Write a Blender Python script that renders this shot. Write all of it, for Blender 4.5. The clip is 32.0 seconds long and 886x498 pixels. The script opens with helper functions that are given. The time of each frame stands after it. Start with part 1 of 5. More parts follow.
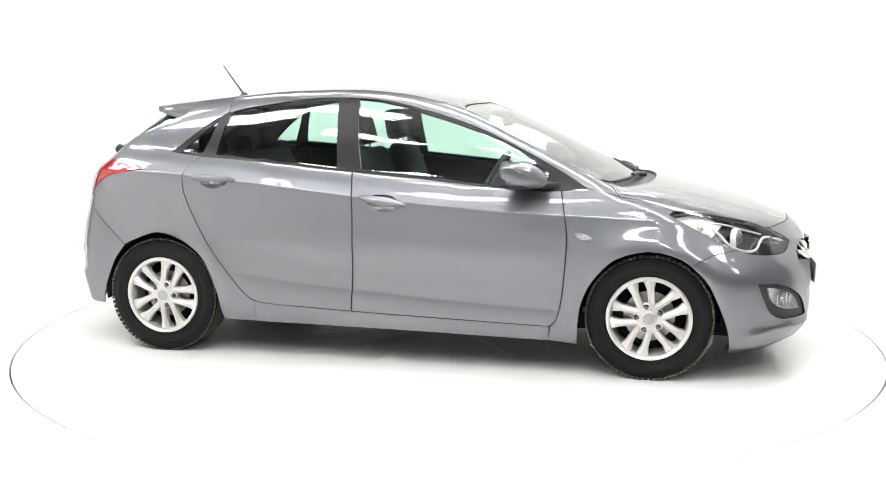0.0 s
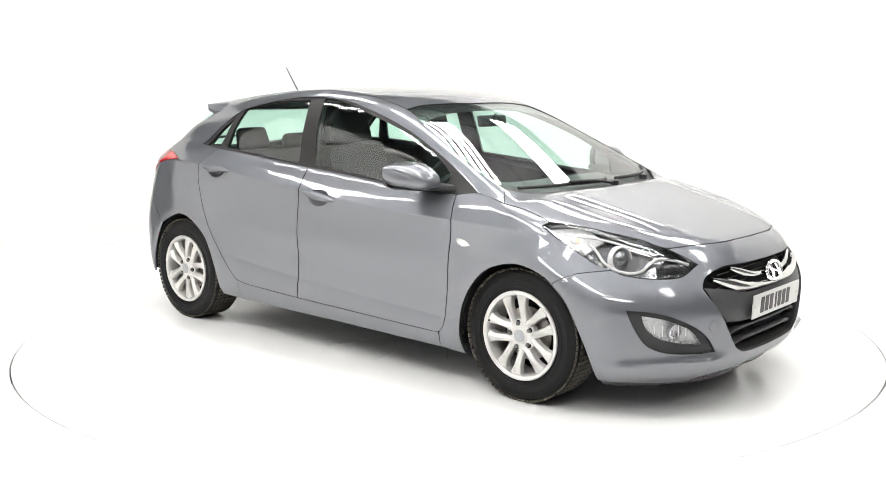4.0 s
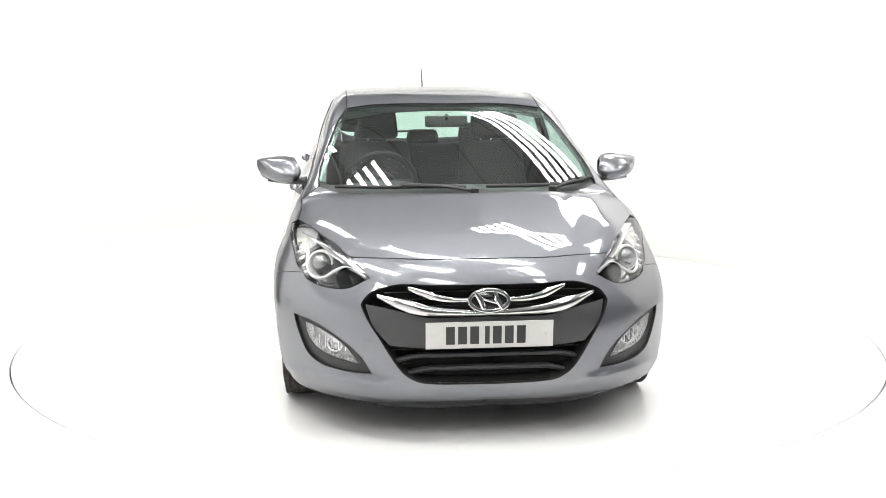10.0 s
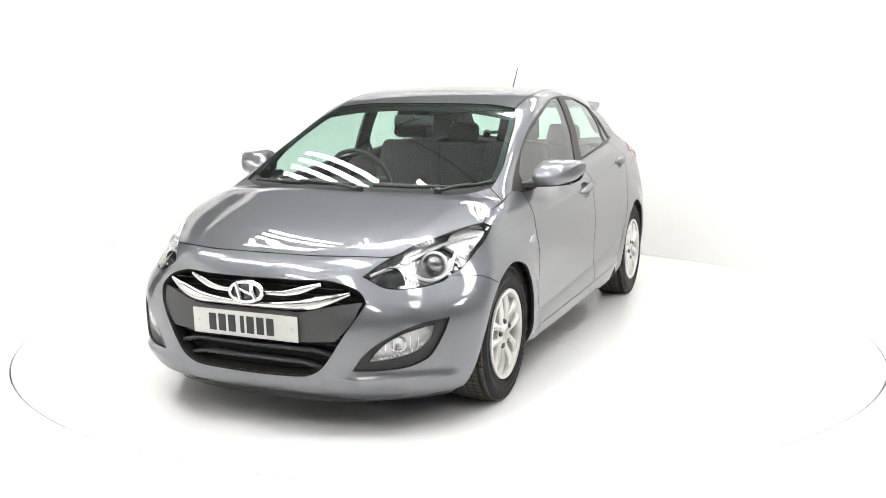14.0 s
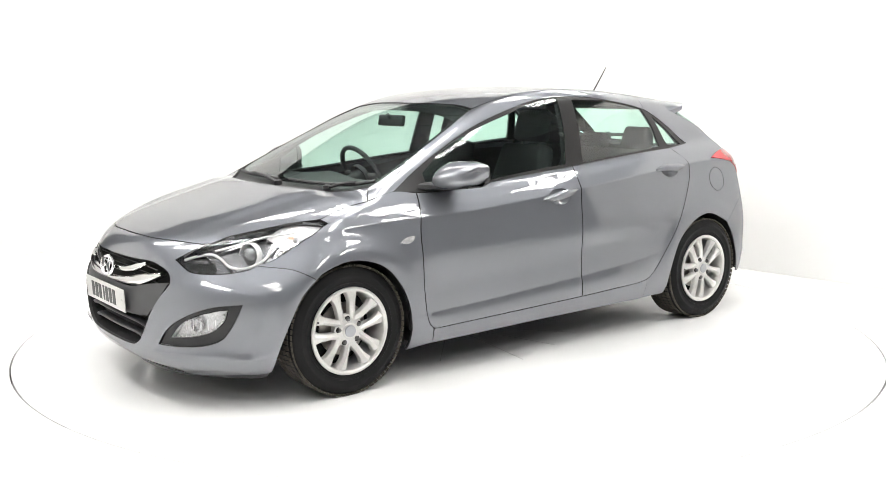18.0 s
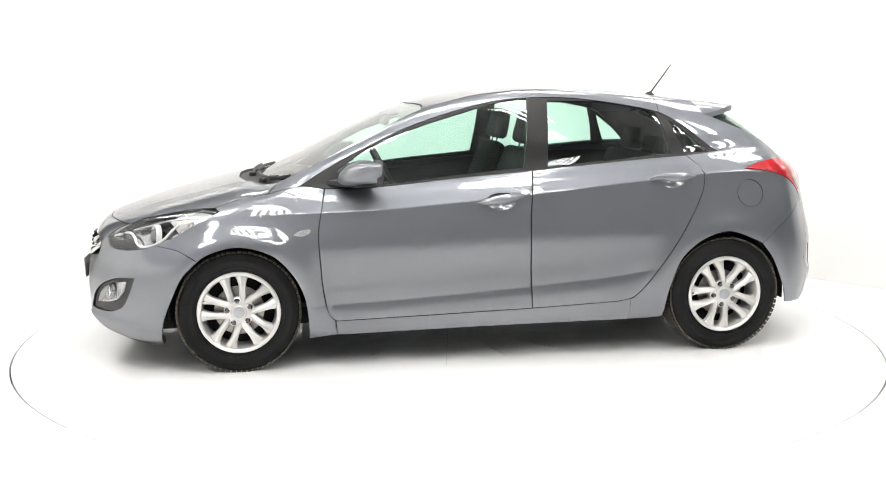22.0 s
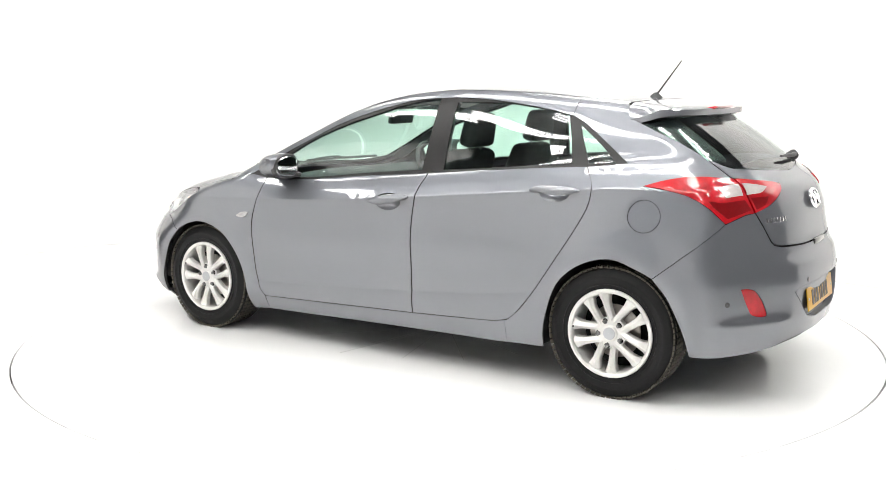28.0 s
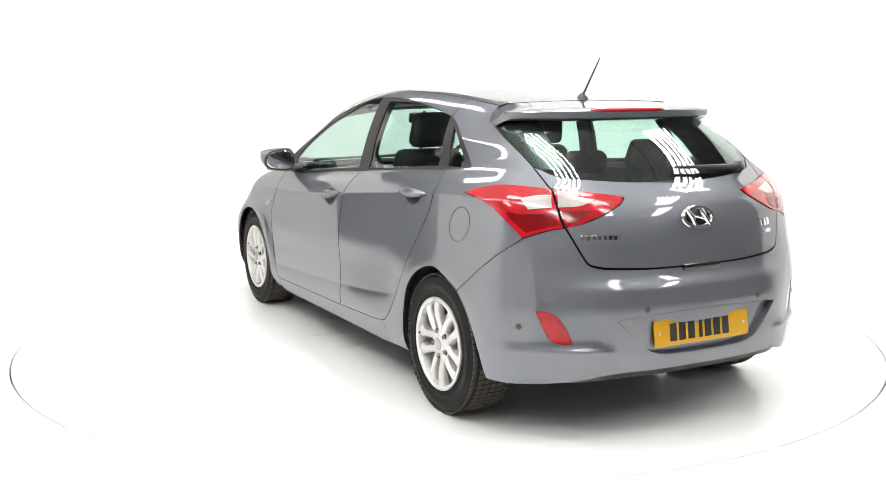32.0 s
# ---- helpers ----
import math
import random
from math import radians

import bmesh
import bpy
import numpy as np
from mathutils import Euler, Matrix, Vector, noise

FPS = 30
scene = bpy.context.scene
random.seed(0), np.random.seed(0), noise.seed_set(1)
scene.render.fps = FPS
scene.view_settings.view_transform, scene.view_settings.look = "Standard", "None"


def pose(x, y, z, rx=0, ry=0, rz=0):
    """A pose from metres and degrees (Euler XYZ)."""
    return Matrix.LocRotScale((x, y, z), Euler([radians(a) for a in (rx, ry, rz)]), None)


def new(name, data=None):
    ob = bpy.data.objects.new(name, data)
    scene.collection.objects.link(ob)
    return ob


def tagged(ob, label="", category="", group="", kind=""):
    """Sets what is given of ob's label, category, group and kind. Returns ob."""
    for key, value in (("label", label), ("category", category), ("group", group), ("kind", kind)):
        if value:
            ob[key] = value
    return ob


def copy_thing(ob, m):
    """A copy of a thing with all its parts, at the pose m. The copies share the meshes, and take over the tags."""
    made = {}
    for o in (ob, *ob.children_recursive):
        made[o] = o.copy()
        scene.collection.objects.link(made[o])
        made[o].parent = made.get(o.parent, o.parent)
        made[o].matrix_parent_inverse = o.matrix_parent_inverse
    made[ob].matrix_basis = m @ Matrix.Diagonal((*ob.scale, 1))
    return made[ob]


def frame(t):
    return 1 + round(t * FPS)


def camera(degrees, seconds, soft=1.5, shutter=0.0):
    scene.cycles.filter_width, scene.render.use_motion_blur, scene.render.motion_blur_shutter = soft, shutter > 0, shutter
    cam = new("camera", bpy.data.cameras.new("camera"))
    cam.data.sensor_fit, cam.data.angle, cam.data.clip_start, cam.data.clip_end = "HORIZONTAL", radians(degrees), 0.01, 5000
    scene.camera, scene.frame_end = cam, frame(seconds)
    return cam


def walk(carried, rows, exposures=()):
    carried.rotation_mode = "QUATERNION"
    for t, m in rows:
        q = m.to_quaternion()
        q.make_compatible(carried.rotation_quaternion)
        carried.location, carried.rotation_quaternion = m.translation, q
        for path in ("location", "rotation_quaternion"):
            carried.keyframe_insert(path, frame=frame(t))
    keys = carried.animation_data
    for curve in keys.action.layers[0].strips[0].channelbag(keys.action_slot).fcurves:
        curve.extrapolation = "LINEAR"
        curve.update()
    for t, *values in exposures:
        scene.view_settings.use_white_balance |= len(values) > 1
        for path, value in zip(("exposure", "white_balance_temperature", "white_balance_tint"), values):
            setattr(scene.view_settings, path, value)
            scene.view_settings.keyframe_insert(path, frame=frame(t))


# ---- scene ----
# ---- camera: stands still ----
cam = camera(48.3, 32.0, soft=0.7)
EYE = pose(0, -5.956, 1.458, 90 - 9.338, 0.1, 0.268)
walk(cam, [(0.0, EYE), (32.0, EYE)])

# ---- light: rows of fluorescent tubes under the shed roof, nothing else ----
scene.view_settings.exposure = -0.02
LAMP_POWER = 26.5
WORLD = bpy.data.worlds.new("world")
scene.world = WORLD
WORLD.use_nodes = True
WORLD.node_tree.nodes["Background"].inputs[0].default_value = (.8, .85, .9, 1)
WORLD.node_tree.nodes["Background"].inputs[1].default_value = 0.02


# ---- materials ----
def material(name, color, rough=.5, metal=0., coat=0., coat_rough=.03, spec=.5, vary=.0, scale=40., bump=0., bump_scale=200., rough_vary=0., emit=0., emit_color=None, flake=0., edge=1., coat_ior=1.5):
    m = bpy.data.materials.new(name)
    m.use_nodes = True
    nt = m.node_tree
    b = nt.nodes["Principled BSDF"]
    b.inputs["Base Color"].default_value = (*color, 1)
    b.inputs["Roughness"].default_value = rough
    b.inputs["Metallic"].default_value = metal
    b.inputs["Specular IOR Level"].default_value = spec
    b.inputs["Coat Weight"].default_value = coat
    b.inputs["Specular Tint"].default_value = (edge, edge, edge, 1)
    b.inputs["Coat Roughness"].default_value = coat_rough
    b.inputs["Coat IOR"].default_value = coat_ior
    tc = nt.nodes.new("ShaderNodeTexCoord")
    if vary or rough_vary:
        n1, n2 = nt.nodes.new("ShaderNodeTexNoise"), nt.nodes.new("ShaderNodeTexNoise")
        n1.inputs["Scale"].default_value, n2.inputs["Scale"].default_value = scale, scale / 12
        n1.inputs["Detail"].default_value = n2.inputs["Detail"].default_value = 4
        mix = nt.nodes.new("ShaderNodeMath")
        mix.operation = "ADD"
        for i, n in enumerate((n1, n2)):
            nt.links.new(tc.outputs["Object"], n.inputs["Vector"])
            nt.links.new(n.outputs["Fac"], mix.inputs[i])
        if vary:
            ramp = nt.nodes.new("ShaderNodeMapRange")
            ramp.inputs["From Min"].default_value, ramp.inputs["From Max"].default_value = .6, 1.4
            ramp.inputs["To Min"].default_value, ramp.inputs["To Max"].default_value = 1 - vary, 1 + vary
            nt.links.new(mix.outputs[0], ramp.inputs["Value"])
            mul = nt.nodes.new("ShaderNodeVectorMath")
            mul.operation = "SCALE"
            mul.inputs[0].default_value = color
            nt.links.new(ramp.outputs[0], mul.inputs["Scale"])
            nt.links.new(mul.outputs[0], b.inputs["Base Color"])
        if rough_vary:
            rr = nt.nodes.new("ShaderNodeMapRange")
            rr.inputs["From Min"].default_value, rr.inputs["From Max"].default_value = .6, 1.4
            rr.inputs["To Min"].default_value, rr.inputs["To Max"].default_value = max(0, rough - rough_vary), rough + rough_vary
            nt.links.new(mix.outputs[0], rr.inputs["Value"])
            nt.links.new(rr.outputs[0], b.inputs["Roughness"])
    if bump:
        n = nt.nodes.new("ShaderNodeTexNoise")
        n.inputs["Scale"].default_value = bump_scale
        n.inputs["Detail"].default_value = 3
        nt.links.new(tc.outputs["Object"], n.inputs["Vector"])
        bu = nt.nodes.new("ShaderNodeBump")
        bu.inputs["Strength"].default_value = bump
        bu.inputs["Distance"].default_value = .002
        nt.links.new(n.outputs["Fac"], bu.inputs["Height"])
        nt.links.new(bu.outputs[0], b.inputs["Normal"])
    if flake:
        v = nt.nodes.new("ShaderNodeTexVoronoi")
        v.inputs["Scale"].default_value = 900
        nt.links.new(tc.outputs["Object"], v.inputs["Vector"])
        hs = nt.nodes.new("ShaderNodeMapRange")
        hs.inputs["To Min"].default_value, hs.inputs["To Max"].default_value = 1 - flake, 1 + flake
        sep = nt.nodes.new("ShaderNodeSeparateColor")
        nt.links.new(v.outputs["Color"], sep.inputs[0])
        nt.links.new(sep.outputs[0], hs.inputs["Value"])
        mul = nt.nodes.new("ShaderNodeVectorMath")
        mul.operation = "SCALE"
        mul.inputs[0].default_value = color
        nt.links.new(hs.outputs[0], mul.inputs["Scale"])
        nt.links.new(mul.outputs[0], b.inputs["Base Color"])
    if emit:
        b.inputs["Emission Color"].default_value = (*(emit_color or color), 1)
        b.inputs["Emission Strength"].default_value = emit
    return m


def glass_material(name, tint, gloss_rough=.0, f0=.08):
    m = bpy.data.materials.new(name)
    m.use_nodes = True
    nt = m.node_tree
    nt.nodes.remove(nt.nodes["Principled BSDF"])
    out = nt.nodes["Material Output"]
    tr, gl, mx = (nt.nodes.new("ShaderNode" + n) for n in ("BsdfTransparent", "BsdfGlossy", "MixShader"))
    tr.inputs[0].default_value = (*tint, 1)
    gl.inputs["Roughness"].default_value = gloss_rough
    gl.inputs["Color"].default_value = (1, 1, 1, 1)
    lw = nt.nodes.new("ShaderNodeLayerWeight")
    lw.inputs["Blend"].default_value = .5
    pw = nt.nodes.new("ShaderNodeMath")
    pw.operation = "POWER"
    pw.inputs[1].default_value = 4.6
    ma = nt.nodes.new("ShaderNodeMath")
    ma.operation = "MULTIPLY_ADD"
    ma.inputs[1].default_value, ma.inputs[2].default_value = .9 - f0, f0
    nt.links.new(lw.outputs["Facing"], pw.inputs[0])
    nt.links.new(pw.outputs[0], ma.inputs[0])
    nt.links.new(ma.outputs[0], mx.inputs[0])
    nt.links.new(tr.outputs[0], mx.inputs[1])
    nt.links.new(gl.outputs[0], mx.inputs[2])
    nt.links.new(mx.outputs[0], out.inputs[0])
    return m


PAINT = material("grey_metallic_paint", (.168, .176, .194), rough=.45, metal=.80, edge=.3, coat_ior=1.75, coat=1., coat_rough=.008, flake=.10)
BLACK = material("black_plastic", (.018, .018, .019), rough=.5, vary=.12, scale=60, bump=.12, bump_scale=900)
GLOSS_BLACK = material("gloss_black", (.010, .010, .011), rough=.18, coat=.6)
FRAME_BLACK = material("window_frame_black", (.015, .0145, .0145), rough=.42, spec=.3, vary=.06, scale=120)
GUNMETAL = material("lamp_bezel", (.34, .34, .35), rough=.14, metal=.95)
WHITE_GUIDE = material("white_light_guide", (.62, .62, .62), rough=.2, coat=.5)
RAISED_BLACK = material("dark_slat", (.045, .045, .047), rough=.42, vary=.08, scale=90)
MIRROR_GLASS = material("mirror_glass", (.85, .87, .88), rough=.01, metal=1.)
MATT_BLACK = material("dark_cavity", (.006, .006, .006), rough=.85)
TREAD = material("dusty_tread_rubber", (.075, .068, .056), rough=.8, spec=.2, vary=.2, scale=60)
RUBBER = material("tyre_rubber", (.0065, .0064, .0066), rough=.62, spec=.22, vary=.2, scale=90, bump=.25, bump_scale=500, rough_vary=.1)
# black for the shade in panel gaps, put on the painted edges
GAP_SHADE = material("panel_gap_shade", (.012, .012, .012), rough=.6)
CHROME = material("chrome", (.82, .82, .83), rough=.06, metal=1.)
DARK_CHROME = material("bright_trim_chrome", (.62, .61, .60), rough=.10, metal=1.)
SATIN = material("satin_metal", (.62, .62, .63), rough=.25, metal=1.)
ALLOY = material("silver_alloy", (.64, .63, .61), rough=.33, metal=.5, coat=.4, vary=.04, scale=120)
CAP = material("grey_wheel_cap", (.40, .41, .43), rough=.35, metal=.5)
NUT = material("dark_steel_nut", (.20, .20, .20), rough=.3, metal=.9)
PROJECTOR = material("projector_glass", (.22, .225, .23), rough=.06, metal=.7, coat=1.)
DISC_STEEL = material("brake_steel", (.38, .355, .33), rough=.35, metal=.9, vary=.2, scale=70)
GLASS = glass_material("tinted_glass", (.74, .93, .85))
SCREEN = glass_material("windscreen_glass", (.78, .93, .87), f0=.075)
LENS = glass_material("clear_lens", (.95, .955, .96), f0=.05)
LAMP_RED = material("red_lamp_plastic", (.36, .005, .010), rough=.2, spec=.3, coat=1., vary=.35, scale=45)
DARK_RED = material("deep_red_lens", (.16, .002, .004), rough=.15, coat=.4, vary=.3, scale=150)
LAMP_WHITE = material("clear_lamp_insert", (.42, .385, .37), rough=.15, coat=1., vary=.15, scale=120)
REFLECTOR = material("bright_reflector", (.60, .60, .60), rough=.22, metal=.5, coat=.5, vary=.35, scale=70)
DARK_REFLECTOR = material("smoked_reflector", (.20, .20, .205), rough=.12, metal=.9, vary=.5, scale=90)
AMBER = material("amber_insert", (.80, .50, .38), rough=.2)
PLATE_WHITE = material("white_plate", (.55, .55, .53), rough=.3, vary=.02)
PLATE_YELLOW = material("yellow_plate", (.58, .31, .012), rough=.3, vary=.02)
PLATE_DARK = material("plate_black", (.02, .02, .02), rough=.4)
FABRIC = material("seat_fabric", (.024, .024, .026), rough=.9, vary=.10, scale=40)
TRIM = material("interior_trim", (.032, .032, .034), rough=.6, vary=.10, scale=30)
HEADLINER = material("headliner", (.42, .41, .39), rough=.9, vary=.05)
WHITE_FLOOR = material("white_floor_paint", (.82, .82, .815), rough=.13, spec=.4, vary=.015, scale=3, rough_vary=.05)
WHITE_WALL = material("white_wall_paint", (.72, .715, .705), rough=.7, vary=.012, scale=2)
SHED_WALL = material("dark_shed_wall", (.10, .10, .105), rough=.7, vary=.1, scale=3)
ROOF_SHEET = material("grey_roof_sheet", (.31, .315, .32), rough=.6, vary=.08, scale=4)
RIB = material("roof_rib_shadow_grey", (.12, .12, .12), rough=.6)
BEAM = material("dark_steel_beam", (.06, .06, .065), rough=.6)
TUBE = material("fluorescent_tube", (1, 1, 1), rough=.5, emit=LAMP_POWER, emit_color=(1, .985, .96))
HOUSING = material("grey_lamp_housing", (.07, .07, .07), rough=.5)
SPECK = material("dried_water_speck", (.75, .76, .76), rough=.35, coat=.5)
SCRATCH = material("grey_scuff", (.42, .42, .41), rough=.5)
# ---- the car's outer skin: one smooth function, positive inside, from its side, top, nose and tail curves ----
def curve(*pts):
    """A smooth curve through (x, y) points that never overshoots; constant beyond its ends."""
    xs, ys = np.array([p[0] for p in pts], float), np.array([p[1] for p in pts], float)
    if xs[0] > xs[-1]:
        xs, ys = xs[::-1], ys[::-1]
    h, d = np.diff(xs), np.diff(ys) / np.diff(xs)
    m = np.concatenate([[d[0]], np.where(d[:-1] * d[1:] > 0, 2 * d[:-1] * d[1:] / np.where(d[:-1] + d[1:] == 0, 1, d[:-1] + d[1:]), 0), [d[-1]]])

    def at(x):
        x = np.clip(x, xs[0], xs[-1])
        i = np.clip(np.searchsorted(xs, x) - 1, 0, len(h) - 1)
        s = (x - xs[i]) / h[i]
        return ((1 + 2 * s) * (1 - s) ** 2 * ys[i] + s * (1 - s) ** 2 * h[i] * m[i] + s * s * (3 - 2 * s) * ys[i + 1] + s * s * (s - 1) * h[i] * m[i + 1])
    return at


def smin(a, b, k):
    h = np.clip(0.5 + 0.5 * (b - a) / k, 0, 1)
    return b + (a - b) * h - k * h * (1 - h)


AXLE_F, AXLE_R, HUB_Z, TYRE_R = 1.325, -1.325, 0.316, 0.316
# side: heights of the shoulder crease, the belt and the cant rail along the car, and the half widths there
shoulder_z = curve((2.2, .76), (1.45, .80), (.9, .82), (.6, .83), (.08, .868), (-.87, .955), (-1.4, .995), (-2.1, 1.0))
belt_z = curve((2.2, .93), (1.0, .955), (.5, .955), (.04, .98), (-.25, 1.01), (-.65, 1.047), (-1.3, 1.11), (-2.1, 1.15))
belt_y = curve((2.0, .796), (1.0, .774), (.5, .776), (-.25, .767), (-.8, .746), (-1.3, .690), (-1.6, .657), (-2.1, .575))
cant_z = curve((1.4, 1.28), (.7, 1.30), (.25, 1.37), (-.3, 1.385), (-.9, 1.36), (-1.3, 1.33), (-2.0, 1.30))
cant_y = curve((1.4, .534), (.7, .612), (.25, .628), (-.3, .638), (-.9, .600), (-1.3, .557), (-2.0, .456))
shoulder_y = curve((2.2, .845), (1.4, .848), (.6, .862), (.08, .865), (-.5, .851), (-.87, .836), (-1.44, .813), (-1.8, .78), (-2.2, .74))
side_y = curve((2.2, .866), (1.8, .882), (1.3, .893), (.5, .891), (-.6, .886), (-1.3, .882), (-1.8, .852), (-2.2, .828))
low_ridge = curve((1.1, .33), (.7, .345), (0, .385), (-.6, .43), (-.95, .475))
# top: centre line heights and how fast they fall sideways
top_z = curve((2.30, .62), (2.15, .705), (2.07, .748), (1.95, .787), (1.75, .843), (1.5, .905), (1.32, .948), (1.2, .970), (1.08, 1.026), (.711, 1.210), (.5, 1.306), (.33, 1.366), (.15, 1.411), (-.05, 1.442), (-.32, 1.460), (-.62, 1.451), (-.96, 1.424), (-1.2, 1.400),
              (-1.48, 1.368), (-1.8, 1.33))
top_fall = curve((2.2, .24), (1.9, .10), (1.6, .055), (1.3, .05), (1.15, .09), (.9, .10), (.6, .115), (.3, .09), (0, .063), (-.8, .055), (-1.6, .077))
# nose and tail: how far they reach along the centre line, by height
nose_x = curve((.14, 2.045), (.19, 2.120), (.25, 2.155), (.33, 2.170), (.45, 2.175), (.56, 2.159), (.65, 2.130), (.72, 2.095), (.78, 2.040), (.84, 1.93), (.95, 1.57), (1.2, 1.2))
tail_x = curve((.14, -1.976), (.20, -2.042), (.28, -2.082), (.42, -2.098), (.55, -2.100), (.64, -2.085), (.69, -2.058), (.75, -2.040), (.86, -2.020), (.95, -1.990), (1.0, -1.958), (1.05, -1.888), (1.2, -1.689), (1.34, -1.474), (1.5, -1.24))

tail_corner = curve((.14, -1.976), (.20, -2.038), (.28, -2.072), (.42, -2.088), (.55, -2.086), (.66, -2.070), (.76, -2.044), (.86, -2.016), (.95, -1.985), (1.0, -1.958), (1.05, -1.888), (1.2, -1.689), (1.34, -1.474), (1.5, -1.24))


def stack(lev, z):
    """A smooth line through levels, each with its own height and half width at every x."""
    n = len(lev)
    out = lev[0][1].copy()
    d = [(lev[i + 1][1] - lev[i][1]) / (lev[i + 1][0] - lev[i][0]) for i in range(n - 1)]
    m = [d[0]] + [np.where(d[i - 1] * d[i] > 0, 2 * d[i - 1] * d[i] / np.where(d[i - 1] + d[i] == 0, 1, d[i - 1] + d[i]), 0) for i in range(1, n - 1)] + [d[-1]]
    for i in range(n - 1):
        z0, z1 = lev[i][0], lev[i + 1][0]
        h = z1 - z0
        s = np.clip((z - z0) / h, 0, 1)
        y = (1 + 2 * s) * (1 - s) ** 2 * lev[i][1] + s * (1 - s) ** 2 * h * m[i] + s * s * (3 - 2 * s) * lev[i + 1][1] + s * s * (s - 1) * h * m[i + 1]
        out = np.where(z >= z0, y, out)
    return out


def side_half(x, z):
    zs, zb, zc = shoulder_z(x), belt_z(x), cant_z(x)
    ys = side_y(x)
    yb, yc = belt_y(x), cant_y(x)
    low = [(0 * x + .12, ys - .115), (0 * x + .19, ys - .055), (0 * x + .30, ys - .020), (0 * x + .46, ys - .004), (0 * x + .62, ys + .001), (zs, shoulder_y(x))]
    high = [(zs, shoulder_y(x)), (.5 * (zs + zb), .5 * (shoulder_y(x) + yb) + .006), (zb, yb), (.5 * (zb + zc), .5 * (yb + yc) + .014), (zc, yc), (zc + .12, yc - .10)]
    out = np.where(z < zs, stack(low, z), stack(high, z))  # the shoulder is a crease
    out = np.where(z > high[-1][0], high[-1][1] - (z - high[-1][0]), out)
    out = np.where(z < .12, low[0][1] + (z - .12) * .8, out)
    # a crease low on the doors, flaring out below, with a shallow hollow over it
    r = z - low_ridge(x)
    fade = np.clip((1.05 - x) / .25, 0, 1) * np.clip((x + .98) / .25, 0, 1)
    out = out + fade * (.020 * (1 - np.exp(np.minimum(r, 0) / .05)) * (r < 0) - .007 * np.exp(-((r - .13) / .09) ** 2))
    # swollen arches
    for ax in (AXLE_F, AXLE_R):
        e = np.hypot(x - ax, z - HUB_Z) - .37
        out = out + .013 * np.exp(-(e / .07) ** 2) * np.clip((z - .15) / .1, 0, 1)
    return out


def skin(p):
    """Inside: above nothing. p: n x 3, the car's own metres; the same on both sides."""
    x, y, z = p[:, 0], np.abs(p[:, 1]), p[:, 2]
    a = (side_half(x, z) - y)
    slope = (top_z(x + .01) - top_z(x - .01)) / .02
    plateau = .008 / (1 + np.exp(np.clip((y - .47 - .10 * (1.4 - x)) / .016, -30, 30))) * np.clip((x - 1.2) / .15, 0, 1) * np.clip((2.02 - x) / .2, 0, 1)  # raised middle of the hood
    c = (top_z(x) - top_fall(x) * y ** 2 + plateau - z) / np.sqrt(1 + slope ** 2)
    q = np.clip((z - .50) / .26, 0, 1)
    rid = z - .268 + .05 * np.clip(y - .5, 0, 1)  # a blade under the fog lamps, scooped above it
    blade = .028 * np.where(rid < 0, np.exp(np.minimum(rid, 0) / .09), np.exp(-np.maximum(rid, 0) / .022)) * np.clip((y - .36) / .14, 0, 1) * np.clip((x - 1.72) / .12, 0, 1)
    b = (nose_x(z) - .68 * y ** 3.2 - .25 * y ** 2 * q * q * (3 - 2 * q) + blade - x) / np.sqrt(1 + (2.1 * y ** 2.2) ** 2)
    sl = (tail_x(z + .01) - tail_x(z - .01)) / .02
    w = np.clip((y - .42) / .26, 0, 1)
    w = w * w * (3 - 2 * w)  # the ledge under the tailgate fades out towards the corners
    rid = z - .405 + .04 * np.clip(y - .5, 0, 1)  # a fold between the reflectors and the plate
    fold = .016 * np.where(rid < 0, np.exp(np.minimum(rid, 0) / .12), np.exp(-np.maximum(rid, 0) / .018)) * np.clip((y - .43) / .10, 0, 1) * np.clip((-1.76 - x) / .12, 0, 1)
    d = (x + fold - tail_x(z) * (1 - w) - tail_corner(z) * w - .50 * y ** 2.8) / np.sqrt(1 + (1.4 * y ** 1.8) ** 2 + sl ** 2)
    k = np.clip(.05 + .04 * (z - .9), .04, .075)
    return smin(smin(smin(a, c, k), b, .05), d, .05)


def skin_normal(p):
    g = np.empty_like(p)
    for i in range(3):
        e = np.zeros(3)
        e[i] = .002
        g[:, i] = skin(p - e) - skin(p + e)
    return g / np.maximum(np.linalg.norm(g, axis=1), 1e-9)[:, None]


def cast(start, way, far=1.6, steps=110):
    """The first place where rays from outside meet the skin, and whether they do."""
    way = np.array(np.broadcast_to(way, start.shape))
    n = len(start)
    t, before = np.zeros(n), np.zeros(n)
    found, live = np.zeros(n, bool), np.arange(n)
    for i in range(160):
        if not len(live):
            break
        f = skin(start[live] + way[live] * t[live, None])
        found[live[f > 0]] = True
        live, f = live[f <= 0], f[f <= 0]
        before[live] = t[live]
        t[live] += np.maximum(-f * .7, .004)
        live = live[t[live] < far]
    lo, hi = before.copy(), t.copy()
    k = np.flatnonzero(found)
    for _ in range(15):
        mid = .5 * (lo[k] + hi[k])
        s = skin(start[k] + way[k] * mid[:, None]) > 0
        hi[k], lo[k] = np.where(s, mid, hi[k]), np.where(s, lo[k], mid)
    return start + way * (.5 * (lo + hi))[:, None], found


